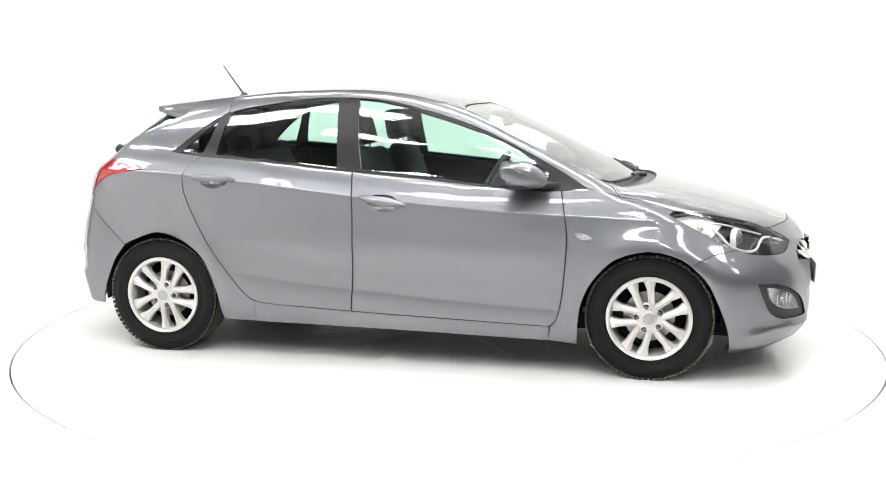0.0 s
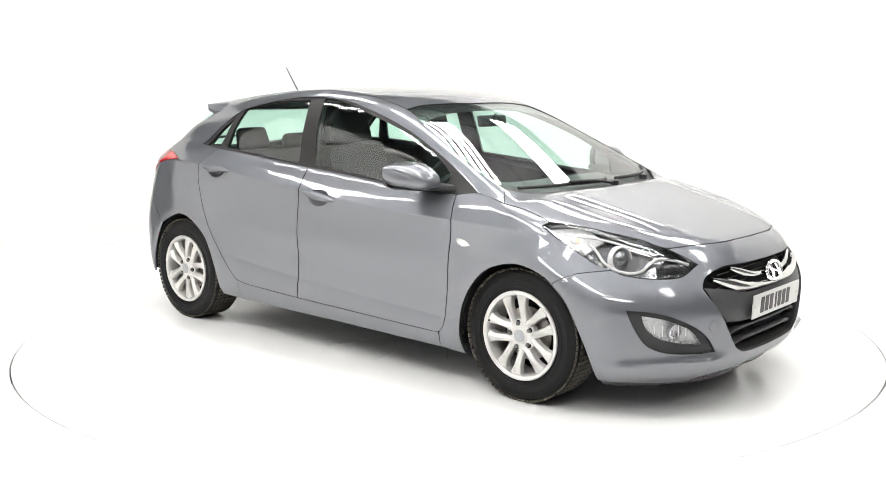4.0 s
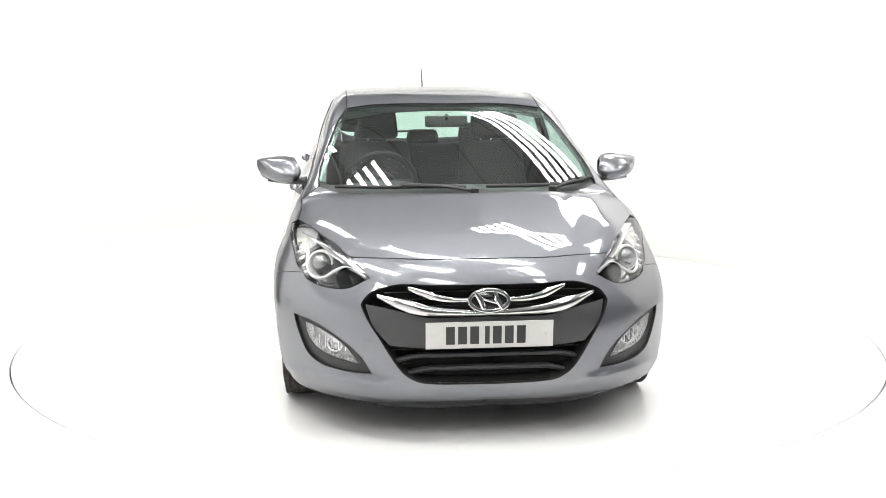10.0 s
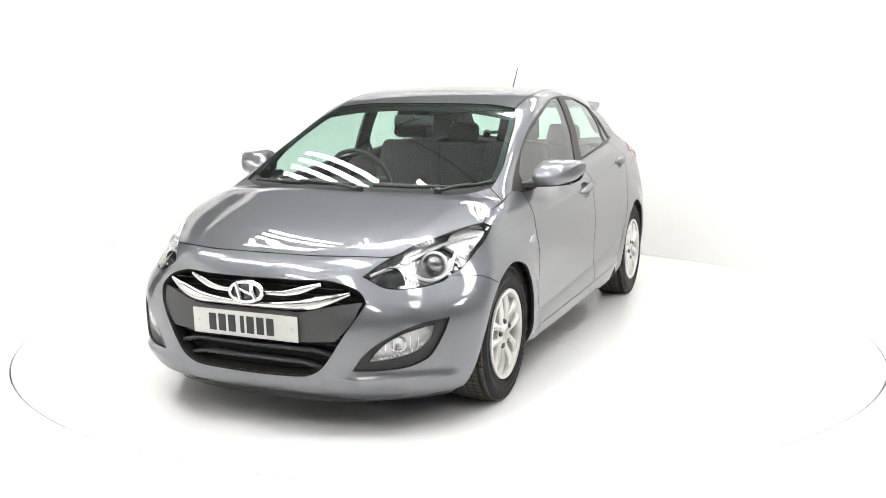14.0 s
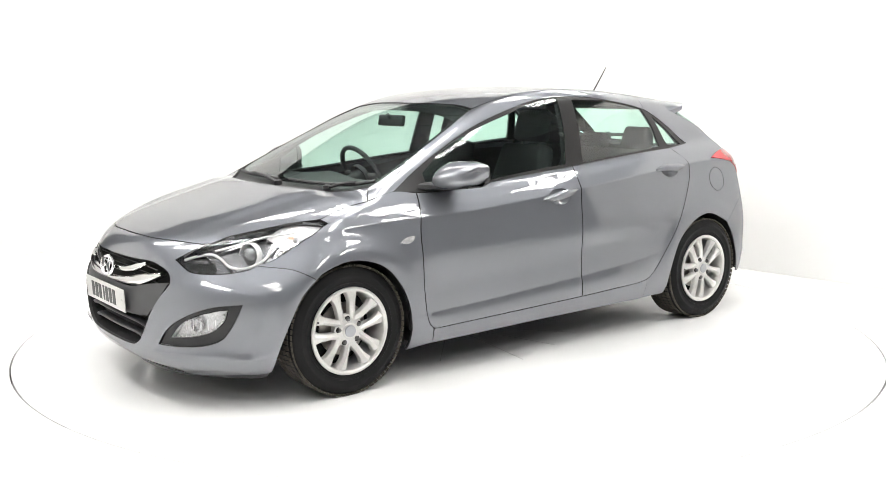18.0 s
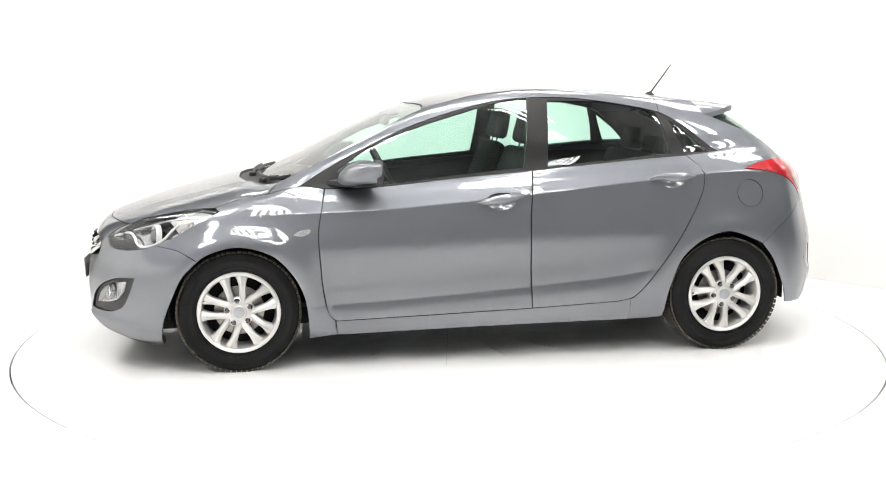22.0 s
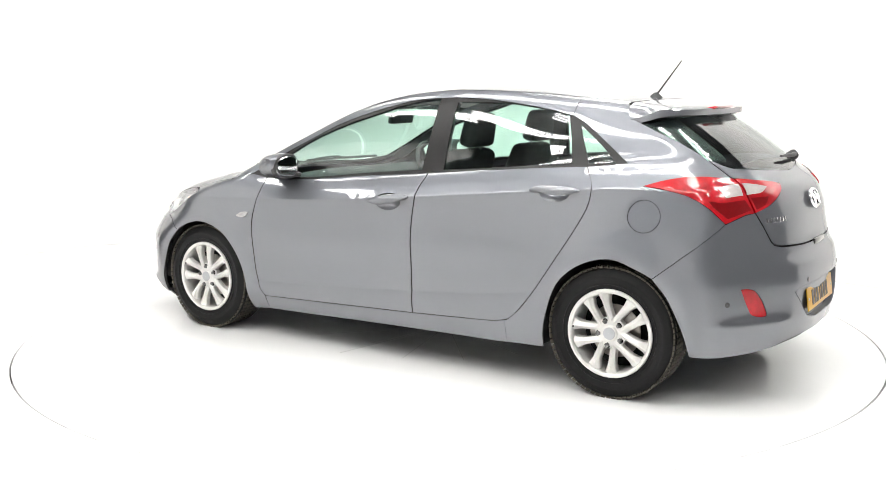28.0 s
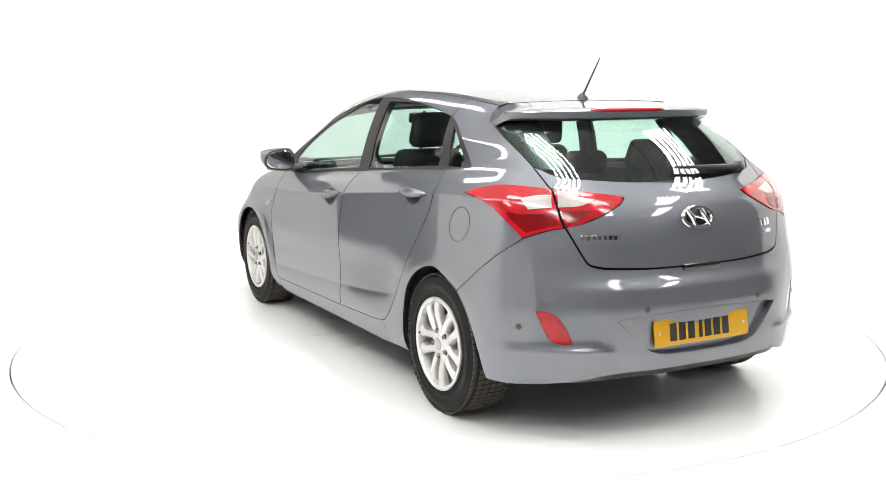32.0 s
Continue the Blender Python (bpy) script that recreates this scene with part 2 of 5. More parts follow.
# ---- mesh helpers ----
def part(name, bm, mat, parent=None, label="", smooth=True):
    """Links a bmesh as one mesh object."""
    me = bpy.data.meshes.new(name)
    for f in bm.faces:
        f.smooth = smooth
    bm.to_mesh(me)
    bm.free()
    for m in (mat if isinstance(mat, (list, tuple)) else [mat]):
        me.materials.append(m)
    if smooth:
        me.set_sharp_from_angle(angle=radians(38))
    ob = new(name, me)
    if parent:
        ob.parent = parent
    return tagged(ob, label) if label else ob


def box(bm, size, m=None, bevel=0., seg=2, taper=None):
    r = bmesh.ops.create_cube(bm, size=1, matrix=Matrix.Diagonal((*size, 1)))
    vs = r["verts"]
    if taper:
        for v in vs:
            if v.co.z > 0:
                v.co.x *= taper[0]
                v.co.y *= taper[1]
    if bevel:
        es = list({e for v in vs for e in v.link_edges})
        rb = bmesh.ops.bevel(bm, geom=es, offset=bevel, segments=seg, affect="EDGES", profile=.6)
        vs = list({v for f in rb["faces"] for v in f.verts} | {v for v in vs if v.is_valid})
    if m is not None:
        bmesh.ops.transform(bm, matrix=m, verts=vs)
    return vs


def lathe(bm, profile, steps=48, axis="y", m=None):
    """Turns (radius, height) points round an axis."""
    rows = []
    for r, h in profile:
        row = []
        for i in range(steps):
            a = 2 * math.pi * i / steps
            c = (r * math.cos(a), h, r * math.sin(a)) if axis == "y" else (r * math.cos(a), r * math.sin(a), h)
            row.append(bm.verts.new(c))
        rows.append(row)
    for a, b in zip(rows, rows[1:]):
        for i in range(steps):
            j = (i + 1) % steps
            bm.faces.new((a[i], a[j], b[j], b[i]))
    if m is not None:
        bmesh.ops.transform(bm, matrix=m, verts=[v for r in rows for v in r])
    return rows


def tube(bm, pts, radius, seg=8, cap=True, flat=1.0, up=(0, 0, 1)):
    """A round bar along points; radius a number or one for each point."""
    pts = [Vector(p) for p in pts]
    rad = radius if isinstance(radius, (list, tuple)) else [radius] * len(pts)
    rows = []
    for i, p in enumerate(pts):
        d = (pts[min(i + 1, len(pts) - 1)] - pts[max(i - 1, 0)]).normalized()
        a = d.cross(Vector(up))
        if a.length < 1e-4:
            a = d.cross(Vector((1, 0, 0)))
        a.normalize()
        b = a.cross(d)
        rows.append([bm.verts.new(p + rad[i] * (a * math.cos(2 * math.pi * k / seg) + b * flat * math.sin(2 * math.pi * k / seg))) for k in range(seg)])
    for r, s in zip(rows, rows[1:]):
        for k in range(seg):
            bm.faces.new((r[k], r[(k + 1) % seg], s[(k + 1) % seg], s[k]))
    if cap:
        bm.faces.new(rows[0][::-1])
        bm.faces.new(rows[-1])
    return rows


def spline(pts, step=.02, closed=False):
    """Points along a smooth line; a point with a fourth number is a sharp corner."""
    P = [np.array(p[:3], float) for p in pts]
    sharp = [len(p) > 3 for p in pts]
    n = len(P)
    out = []
    for i in range(n if closed else n - 1):
        p1, p2 = P[i], P[(i + 1) % n]
        p0 = P[i - 1] if (closed or i > 0) and not sharp[i] else p1 - (p2 - p1)
        p3 = P[(i + 2) % n] if (closed or i + 2 < n) and not sharp[(i + 1) % n] else p2 + (p2 - p1)
        L = np.linalg.norm(p2 - p1)
        k = max(1, int(round(L / step)))
        l0, l2 = max(np.linalg.norm(p1 - p0), 1e-6), max(np.linalg.norm(p3 - p2), 1e-6)
        t1 = .5 * ((p2 - p1) + (p1 - p0) * min(1, L / l0))
        t2 = .5 * ((p2 - p1) + (p3 - p2) * min(1, L / l2))
        for j in range(k):
            s = j / k
            out.append((2 * s ** 3 - 3 * s ** 2 + 1) * p1 + (s ** 3 - 2 * s ** 2 + s) * t1 + (-2 * s ** 3 + 3 * s ** 2) * p2 + (s ** 3 - s ** 2) * t2)
    if not closed:
        out.append(P[-1])
    return np.array(out)


def inside(poly, q):
    x, y = q[:, 0], q[:, 1]
    r = np.zeros(len(q), bool)
    for (x0, y0), (x1, y1) in zip(poly, np.roll(poly, -1, 0)):
        c = (y0 > y) != (y1 > y)
        r ^= c & (x < (x1 - x0) * (y - y0) / (y1 - y0 + 1e-12) + x0)
    return r


def shrink(poly, d):
    """Moves a closed outline inwards by d."""
    area = .5 * np.sum(poly[:, 0] * np.roll(poly[:, 1], -1) - np.roll(poly[:, 0], -1) * poly[:, 1])
    a, b = poly - np.roll(poly, 1, 0), np.roll(poly, -1, 0) - poly
    a = a / np.maximum(np.linalg.norm(a, axis=1), 1e-9)[:, None]
    b = b / np.maximum(np.linalg.norm(b, axis=1), 1e-9)[:, None]
    na, nb = np.stack([-a[:, 1], a[:, 0]], 1), np.stack([-b[:, 1], b[:, 0]], 1)
    n = na + nb
    n = n / np.maximum((n * n).sum(1), .5)[:, None] * 2
    return poly + n * d * (1 if area > 0 else -1)


def plane_axes(way):
    w = Vector(way).normalized()
    u = w.cross(Vector((0, 0, 1)))
    if u.length < .1:
        u = w.cross(Vector((0, 1, 0)))
    u.normalize()
    return np.array(w), np.array(u), np.array(u.cross(w))


def settle(line):
    """Moves outline points along the skin's normal onto the skin; the centre line stays in its plane."""
    mid = np.abs(line[:, 1]) < 1e-4
    for _ in range(3):
        n = skin_normal(line)
        n[mid, 1] = 0
        line = line + n * np.clip(skin(line), -.06, .06)[:, None]
    return line


def patch(outline, way, gap=.0004, res=.025, holes=(), lift=0., seam=None, creases=False):
    """Lays the flat region inside an outline, seen along way, on the car's skin: places, normals, triangles and rims."""
    from mathutils.geometry import delaunay_2d_cdt
    w, u, v = plane_axes(way)
    flat = lambda pts: np.stack([pts @ u, pts @ v], 1)
    line = spline(outline, res * .6, True)
    line = settle(line)
    mid = np.abs(line[:, 1]) < 1e-4  # on the centre line, where a mirrored half joins without a gap
    if seam is None:
        mid &= False
    loops = [np.where(mid[:, None], flat(line), shrink(flat(line), gap))] + [shrink(flat(settle(spline(h, res * .6, True))), -gap) for h in holes]
    lo, hi = loops[0].min(0), loops[0].max(0)
    gx, gy = np.meshgrid(np.arange(lo[0], hi[0], res), np.arange(lo[1], hi[1], res * .87))
    gx = gx + (np.arange(gx.shape[0])[:, None] % 2) * res * .5
    q = np.stack([gx.ravel(), gy.ravel()], 1)
    keep = inside(loops[0], q)
    for h in loops[1:]:
        keep &= ~inside(h, q)
    folds = []
    if creases:  # rows of points close along both sides of each crease keep it crisp
        xs = np.arange(line[:, 0].min(), line[:, 0].max(), .03)
        for fn in (shoulder_z, low_ridge):
            for off in (-.006, .006):
                f, hit = cast(np.stack([xs, np.full(len(xs), 3.2), fn(xs) + off], 1), np.array([0, -1., 0]), far=4.)
                f2 = flat(f)
                ok = hit & inside(loops[0], f2)
                for h in loops[1:]:
                    ok &= ~inside(h, f2)
                for l in loops:
                    ok &= np.min(np.linalg.norm(f2[:, None] - l[None], axis=2), axis=1) > .011
                if fn is low_ridge:
                    ok &= (xs < 1.0) & (xs > -.95)
                folds.append((f2, ok))
    for l in loops + [f2[ok] for f2, ok in folds if ok.any()]:
        for k in range(0, len(q), 4000):
            d = np.min(np.linalg.norm(q[k:k + 4000, None] - l[None], axis=2), axis=1)
            keep[k:k + 4000] &= d > res * .45
    q = q[keep]
    allp = np.concatenate(loops + [f2 for f2, ok in folds] + [q])
    loose = np.concatenate([np.ones(sum(len(l) for l in loops), bool)] + [ok for f2, ok in folds] + [np.ones(len(q), bool)])
    edges, at = [], 0
    for l in loops:
        edges += [(at + i, at + (i + 1) % len(l)) for i in range(len(l))]
        at += len(l)
    for f2, ok in folds:
        edges += [(at + i, at + i + 1) for i in range(len(ok) - 1) if ok[i] and ok[i + 1]]
        at += len(ok)
    renum = np.cumsum(loose) - 1
    edges = [(int(renum[a]), int(renum[b])) for a, b in edges]
    allp = allp[loose]
    vs, es, fs, *_ = delaunay_2d_cdt([Vector(p) for p in allp], edges, [], 0, 1e-6)
    P2 = np.array([[p.x, p.y] for p in vs])
    fs = [f for f in fs if len(f) == 3]
    c = np.array([P2[list(f)].mean(0) for f in fs])
    ok = inside(loops[0], c)
    for h in loops[1:]:
        ok &= ~inside(h, c)
    fs = [f for f, k in zip(fs, ok) if k]
    P3, hit = cast(P2[:, :1] * u + P2[:, 1:] * v - w * 3.2, w, far=4.4, steps=260)
    fs = [f for f in fs if hit[list(f)].all()]
    if seam is not None:
        k = np.array([np.min(np.linalg.norm(loops[0][mid] - p, axis=1)) < 1e-5 for p in P2])
        s = np.stack([np.full(k.sum(), -3.2 * seam[0]), np.zeros(k.sum()), P3[k, 2] - 3.2 * seam[2]], 1)
        P3[k] = cast(s, np.array(seam, float), far=5, steps=300)[0]
    N = skin_normal(P3)
    if seam is not None:
        N[k, 1] = 0
    P3 = P3 + N * lift
    out = []
    for f in fs:
        a, b, d = P3[list(f)]
        out.append(f if np.cross(b - a, d - a) @ N[f[0]] > 0 else f[::-1])
    return P3, N, out


def sheet(name, patches, mat, parent, label="", depth=.016, both=False, dark_rim=True):
    """One mesh out of laid patches, with turned-in rims of that depth; both: with its mirror image."""
    V, FN, F, at = [], [], [], 0
    rims = []
    for P, N, fs in patches:
        for side in ((1, -1) if both else (1,)):
            s = np.array([1, side, 1])
            used = sorted({i for f in fs for i in f})
            new_i = {i: at + k for k, i in enumerate(used)}
            V += list(P[used] * s)
            nn = {new_i[i]: N[i] * s for i in used}
            at += len(used)
            count = {}
            for f in fs:
                g = [new_i[i] for i in f]
                g = g if side > 0 else g[::-1]
                F.append(g)
                FN += [nn[i] for i in g]
                for a, b in zip(g, g[1:] + g[:1]):
                    count[(a, b)] = count.get((a, b), 0) + 1
            rim = [e for e in count if (e[1], e[0]) not in count and not (both and abs(V[e[0]][1]) < 1e-4 and abs(V[e[1]][1]) < 1e-4)]
            if side * 0 == 0 and depth:
                low = {}
                for a, b in rim:
                    for i in (a, b):
                        if i not in low:
                            low[i] = at
                            at += 1
                            V.append(np.array(V[i]) - nn[i] * depth)
                    g = (b, a, low[a], low[b])
                    n = np.cross(V[a] - V[b], V[low[a]] - V[b])
                    n = n / max(np.linalg.norm(n), 1e-9)
                    rims.append(len(F))
                    F.append(g)
                    FN += [n] * 4
    me = bpy.data.meshes.new(name)
    me.from_pydata([tuple(p) for p in V], [], [tuple(f) for f in F])
    me.polygons.foreach_set("use_smooth", [True] * len(F))
    me.normals_split_custom_set([tuple(n) for n in FN])
    me.materials.append(mat)
    if mat is PAINT and dark_rim:  # panel edges lie in joints; the shade there is coloured in as black
        me.materials.append(GAP_SHADE)
        for i in rims:
            me.polygons[i].material_index = 1
    ob = new(name, me)
    ob.parent = parent
    return tagged(ob, label) if label else ob


def flip(patched):
    """The same patch on the car's other side."""
    P, N, fs = patched
    s = np.array([1, -1, 1])
    return P * s, N * s, [f[::-1] for f in fs]


def pair(name, patched, mat, parent, label="", depth=.016):
    return [sheet(name, [q], mat, parent, label, depth) for q in (patched, flip(patched))]


def on_skin(x=None, y=None, z=None, way=None):
    """A place on the skin: seen from the side at (x, z), from the front or back at (y, z), or from above at (x, y)."""
    if way is None:
        way = (0, -1, 0) if y is None else ((0, 0, -1) if z is None else (-1, 0, 0))
    s = np.array([[x or 0, y or 0, z or 0]], float) - np.array(way, float) * 3.2
    p, _ = cast(s, np.array(way, float), far=4.4, steps=260)
    return Vector(p[0]), Vector(skin_normal(p)[0])


# ---- studio: white booth with a turntable in a shed ----
DISC_R = 2.483


def studio():
    # floor with a round hole for the turntable, out to the shed's walls
    bm = bmesh.new()
    n = 128
    ring = lambda r, z: [bm.verts.new((r * math.cos(2 * math.pi * i / n), r * math.sin(2 * math.pi * i / n), z)) for i in range(n)]
    a, b, c, d = ring(DISC_R + .009, -.05), ring(DISC_R + .009, -.003), ring(DISC_R + .012, 0), ring(16, 0)
    for p, q in ((a, b), (b, c), (c, d)):
        for i in range(n):
            bm.faces.new((p[i], q[i], q[(i + 1) % n], p[(i + 1) % n]))
    floor = part("floor", bm, WHITE_FLOOR, smooth=False)
    tagged(floor, "glossy white painted studio floor round the turntable", "floor", kind="structure")
    bm = bmesh.new()
    lathe(bm, [(DISC_R + .02, -.05), (0.01, -.052)], 64, "z")
    tagged(part("turntable_pit", bm, MATT_BLACK), "dark pit under the turntable rim", "floor", kind="structure")

    # booth walls: a straight panel on one side, a curved sweep on the others
    def wall(name, plan, height, label, cove=0.):
        bm = bmesh.new()
        prof = [(0, 0)]
        if cove:
            prof = [(-cove + cove * math.sin(q), cove - cove * math.cos(q)) for q in np.linspace(0, math.pi / 2, 10)]
        prof = prof + [(0, height), (.10, height), (.10, 0)]
        rows = []
        for i, (x, y) in enumerate(plan):
            t = Vector((plan[min(i + 1, len(plan) - 1)][0] - plan[max(i - 1, 0)][0], plan[min(i + 1, len(plan) - 1)][1] - plan[max(i - 1, 0)][1])).normalized()
            out = Vector((t.y, -t.x))
            rows.append([bm.verts.new((x + out.x * o, y + out.y * o, z + .001)) for o, z in prof])
        for r, s in zip(rows, rows[1:]):
            for k in range(len(prof) - 1):
                bm.faces.new((r[k], s[k], s[k + 1], r[k + 1]))
        for r, f in ((rows[0], 1), (rows[-1], -1)):
            bm.faces.new(r[::f])
        bmesh.ops.recalc_face_normals(bm, faces=bm.faces)
        return tagged(part(name, bm, WHITE_WALL), label, "wall", kind="structure")

    H = 3.0
    wall("wall_east", [(4.9, -.72), (1.60, 2.71)], H, "flat white booth wall standing on the floor")
    arc = [(1.66, 2.75)] + [(1.66 * (1 - q) ** 2 + 2 * q * (1 - q) * .3 - 1.2 * q * q, 2.75 * (1 - q) ** 2 + 2 * q * (1 - q) * 4.05 + 3.95 * q * q) for q in np.linspace(.1, 1, 8)] + \
        [(-1.2 + 3.4 * math.cos(a), .55 + 3.4 * math.sin(a)) for a in np.linspace(radians(95), radians(152), 16)]
    wall("wall_north", arc, H, "curved white sweep behind the turntable", cove=.12)
    wall("wall_west", [(-4.56, 1.1), (-4.6, -.8), (-4.6, -7.0), (-4.35, -8.0), (-3.6, -8.9), (-1.4, -9.7)], H, "flat white booth wall past an open entrance", cove=.12)
    # shed round and above it
    for name, m in (("wall_south", pose(0, -10.5, 2.6)), ("wall_back", pose(0, 7.5, 2.6)), ("wall_left", pose(-8.5, -1.5, 2.6, 0, 0, 90)), ("wall_right", pose(8.5, -1.5, 2.6, 0, 0, 90))):
        bm = bmesh.new()
        n = 17.2 if "south" in name or "back" in name else 18.2
        box(bm, (n, .2, 5.2), m)
        for k in range(int(n / .3)):
            for s in (-.11, .11):
                box(bm, (.06, .03, 5.1), m @ pose(-n / 2 + .15 + .3 * k, s, 0))
        tagged(part(name, bm, SHED_WALL, smooth=False), "dark ribbed metal wall of the shed", "wall", kind="structure")
    ROOF = 4.7
    bm = bmesh.new()
    box(bm, (17.4, 18.4, .1), pose(0, -1.5, ROOF + .07))
    tagged(part("ceiling", bm, ROOF_SHEET, smooth=False), "pale grey sheet-metal shed roof", "ceiling", kind="structure")
    run, across = Vector((math.cos(radians(SLANT)), math.sin(radians(SLANT)))), Vector((-math.sin(radians(SLANT)), math.cos(radians(SLANT))))
    for k in range(-14, 15):
        c = Vector((0, -1.5)) + across * (.72 * k)
        lo, hi = -20., 20.
        for i, (mid, half) in enumerate(((0, 8.3), (-1.5, 8.8))):
            u, v = sorted(((mid - half - c[i]) / run[i], (mid + half - c[i]) / run[i]))
            lo, hi = max(lo, u), min(hi, v)
        if hi - lo < .5:
            continue
        bm = bmesh.new()
        box(bm, (hi - lo, .024, .03), pose(0, 0, 0))
        # the rib's shadow is put into its colour, darker than the sheets
        ob = part("roof_rib", bm, RIB, smooth=False)
        q = c + run * ((lo + hi) / 2)
        ob.matrix_basis = pose(q.x, q.y, ROOF + .004, 0, 0, SLANT)
        tagged(ob, "thin rib between the roof sheets, shadow put into its dark grey", "rib", "roof ribs")
    for x, y, a in ((-1.6, 2.6, 20), (3.2, 1.6, 25), (-3.0, -5, 22), (3.4, -6, 30)):
        bm = bmesh.new()
        tube(bm, [(-3.2, 0, 0), (3.2, 0, 0)], .028, 8)
        ob = part("roof_brace", bm, BEAM)
        ob.matrix_basis = pose(x, y, ROOF - .12, 0, 0, a)
        tagged(ob, "dark diagonal steel brace under the roof", "brace", "roof braces")

    # fluorescent lamps
    lamp = tagged(new("ceiling_light"), "grey strip light with five bare fluorescent tubes", "ceiling light", "strip lights")
    for x in (-.7, .7):
        bm = bmesh.new()
        box(bm, (.05, .56, .03), pose(x, 0, .085), .005)
        part("cross_bar", bm, BEAM, lamp)
    for k in range(5):
        y = -.23 + .115 * k
        bm = bmesh.new()
        box(bm, (1.80, .04, .04), pose(0, y, .045), .006)
        bt = part("batten", bm, HOUSING, lamp)
        bm = bmesh.new()
        tube(bm, [(-.88, y, 0), (.88, y, 0)], .026, 10)
        part("tube", bm, TUBE, bt)
    for k in (-.7, .7):
        bm = bmesh.new()
        tube(bm, [(k, 0, .07), (k, 0, .725)], .006, 6)
        part("suspension_rod", bm, BEAM, lamp)
    lamp.matrix_basis = pose(*LAMPS[0])
    for p in LAMPS[1:]:
        copy_thing(lamp, pose(*p))

    # turntable
    bm = bmesh.new()
    lathe(bm, [(.001, 0), (DISC_R * .5, 0), (DISC_R - .003, 0), (DISC_R, -.003), (DISC_R, -.045)], 128, "z")
    disc = tagged(part("turntable", bm, WHITE_FLOOR), "round white turntable set flush in the floor", "turntable")
    bm = bmesh.new()
    rng = random.Random(4)
    for k in range(14):
        a = 2 * math.pi * k / 14 + rng.uniform(-.05, .05)
        box(bm, (.75 + rng.uniform(-.2, .1), .004, .001), Matrix.Rotation(a, 4, "Z") @ pose(.48, 0, .0008))
    part("joint_line", bm, SCRATCH, disc, "thin grey joints between the turntable's plates", smooth=False)
    return disc


SLANT = -53
# the last two lights are added, unseen, to brighten the left side
LAMPS = [(x, y, 4.0, 0, 0, SLANT) for x, y in ((1.05, 1.85), (2.1, 3.4), (-.4, .1), (-1.95, 1.75), (2.9, .6), (.8, -.95), (-.5, -2.4), (1.75, -2.9), (3.9, -1.9), (3.1, -5.0), (-.35, -4.9), (.9, -7.0), (-2.2, -2.6), (5.8, -3.8), (-4.2, .4), (-3.5, -1.5), (-2.9, -4.6))]
turntable = studio()


# ---- the car ----
car = tagged(new("hatchback_car"), "grey metallic five-door hatchback standing on the white turntable", "car")

ARCH_F = [(1.714, .80, .178), (1.69, .84, .30), (1.655, .87, .40), (1.60, .887, .512), (1.49, .893, .615), (1.325, .895, .658), (1.155, .898, .615), (1.05, .894, .512), (.993, .885, .40), (.972, .87, .29), (.966, .81, .165)]
ARCH_R = [(-.968, .837, .198), (-.985, .87, .33), (-1.055, .893, .525), (-1.17, .893, .628), (-1.325, .891, .672), (-1.48, .886, .624), (-1.60, .876, .512), (-1.672, .862, .36), (-1.703, .845, .25)]
LAMP_F = [(1.404, .816, .830, 1), (1.482, .820, .787), (1.577, .805, .735), (1.680, .785, .680), (1.796, .745, .645), (1.896, .675, .630), (1.985, .575, .636), (2.012, .473, .680, 1),
          (1.917, .534, .738), (1.790, .601, .783), (1.682, .658, .809), (1.545, .715, .834)]
FOG_SURROUND = [(1.841, .797, .500, 1), (1.869, .779, .429), (1.913, .738, .344), (1.972, .678, .310), (2.046, .583, .299), (2.105, .474, .300, 1), (2.092, .511, .359), (2.062, .570, .414), (1.997, .657, .466), (1.934, .721, .490)]
FOG = [(1.894, .756, .477, 1), (1.908, .743, .422), (1.947, .702, .374), (2.004, .635, .348), (2.074, .528, .333, 1), (2.047, .585, .402), (1.996, .656, .447), (1.933, .720, .470)]
MOUTH = [(2.155, 0, .257), (2.149, .273, .266), (2.145, .339, .299), (2.140, .385, .355), (2.125, .441, .447), (2.068, .519, .584), (2.053, .480, .628), (2.074, .369, .662), (2.112, .215, .664), (2.125, 0, .664)]
GLASSHOUSE = [(1.003, .776, .952, 1), (.866, .740, 1.032), (.709, .71, 1.115), (.470, .676, 1.227), (.258, .660, 1.303), (.035, .639, 1.362), (-.100, .627, 1.387), (-.285, .623, 1.399), (-.494, .619, 1.395),
              (-.714, .615, 1.371), (-.892, .613, 1.342), (-1.003, .616, 1.316), (-1.067, .628, 1.284), (-1.194, .661, 1.197), (-1.326, .697, 1.101, 1), (-1.22, .72, 1.093), (-1.131, .735, 1.088),
              (-.692, .755, 1.053), (-.238, .767, 1.014), (.167, .772, .980), (.472, .78, .955), (.72, .79, .941), (.869, .785, .940)]
FRONT_GLASS = [(.79, .795, .950, 1), (.80, .728, 1.022, 1), (.702, .695, 1.085), (.555, .667, 1.160), (.343, .656, 1.244), (.131, .640, 1.308), (.030, .624, 1.334), (-.124, .609, 1.364), (-.238, .603, 1.374, 1),
               (-.222, .705, 1.193), (-.196, .765, 1.030, 1), (.167, .766, .996), (.472, .79, .969)]
REAR_GLASS = [(-.350, .63, 1.376, 1), (-.565, .62, 1.375), (-.811, .578, 1.352), (-.975, .601, 1.316, 1), (-1.020, .675, 1.210), (-1.045, .734, 1.100, 1), (-.693, .756, 1.066), (-.331, .766, 1.034, 1)]
QUARTER_GLASS = [(-1.052, .628, 1.270, 1), (-1.148, .666, 1.206), (-1.268, .719, 1.110, 1), (-1.129, .727, 1.106, 1), (-1.089, .683, 1.188)]
SIDE = (0, -1, 0)

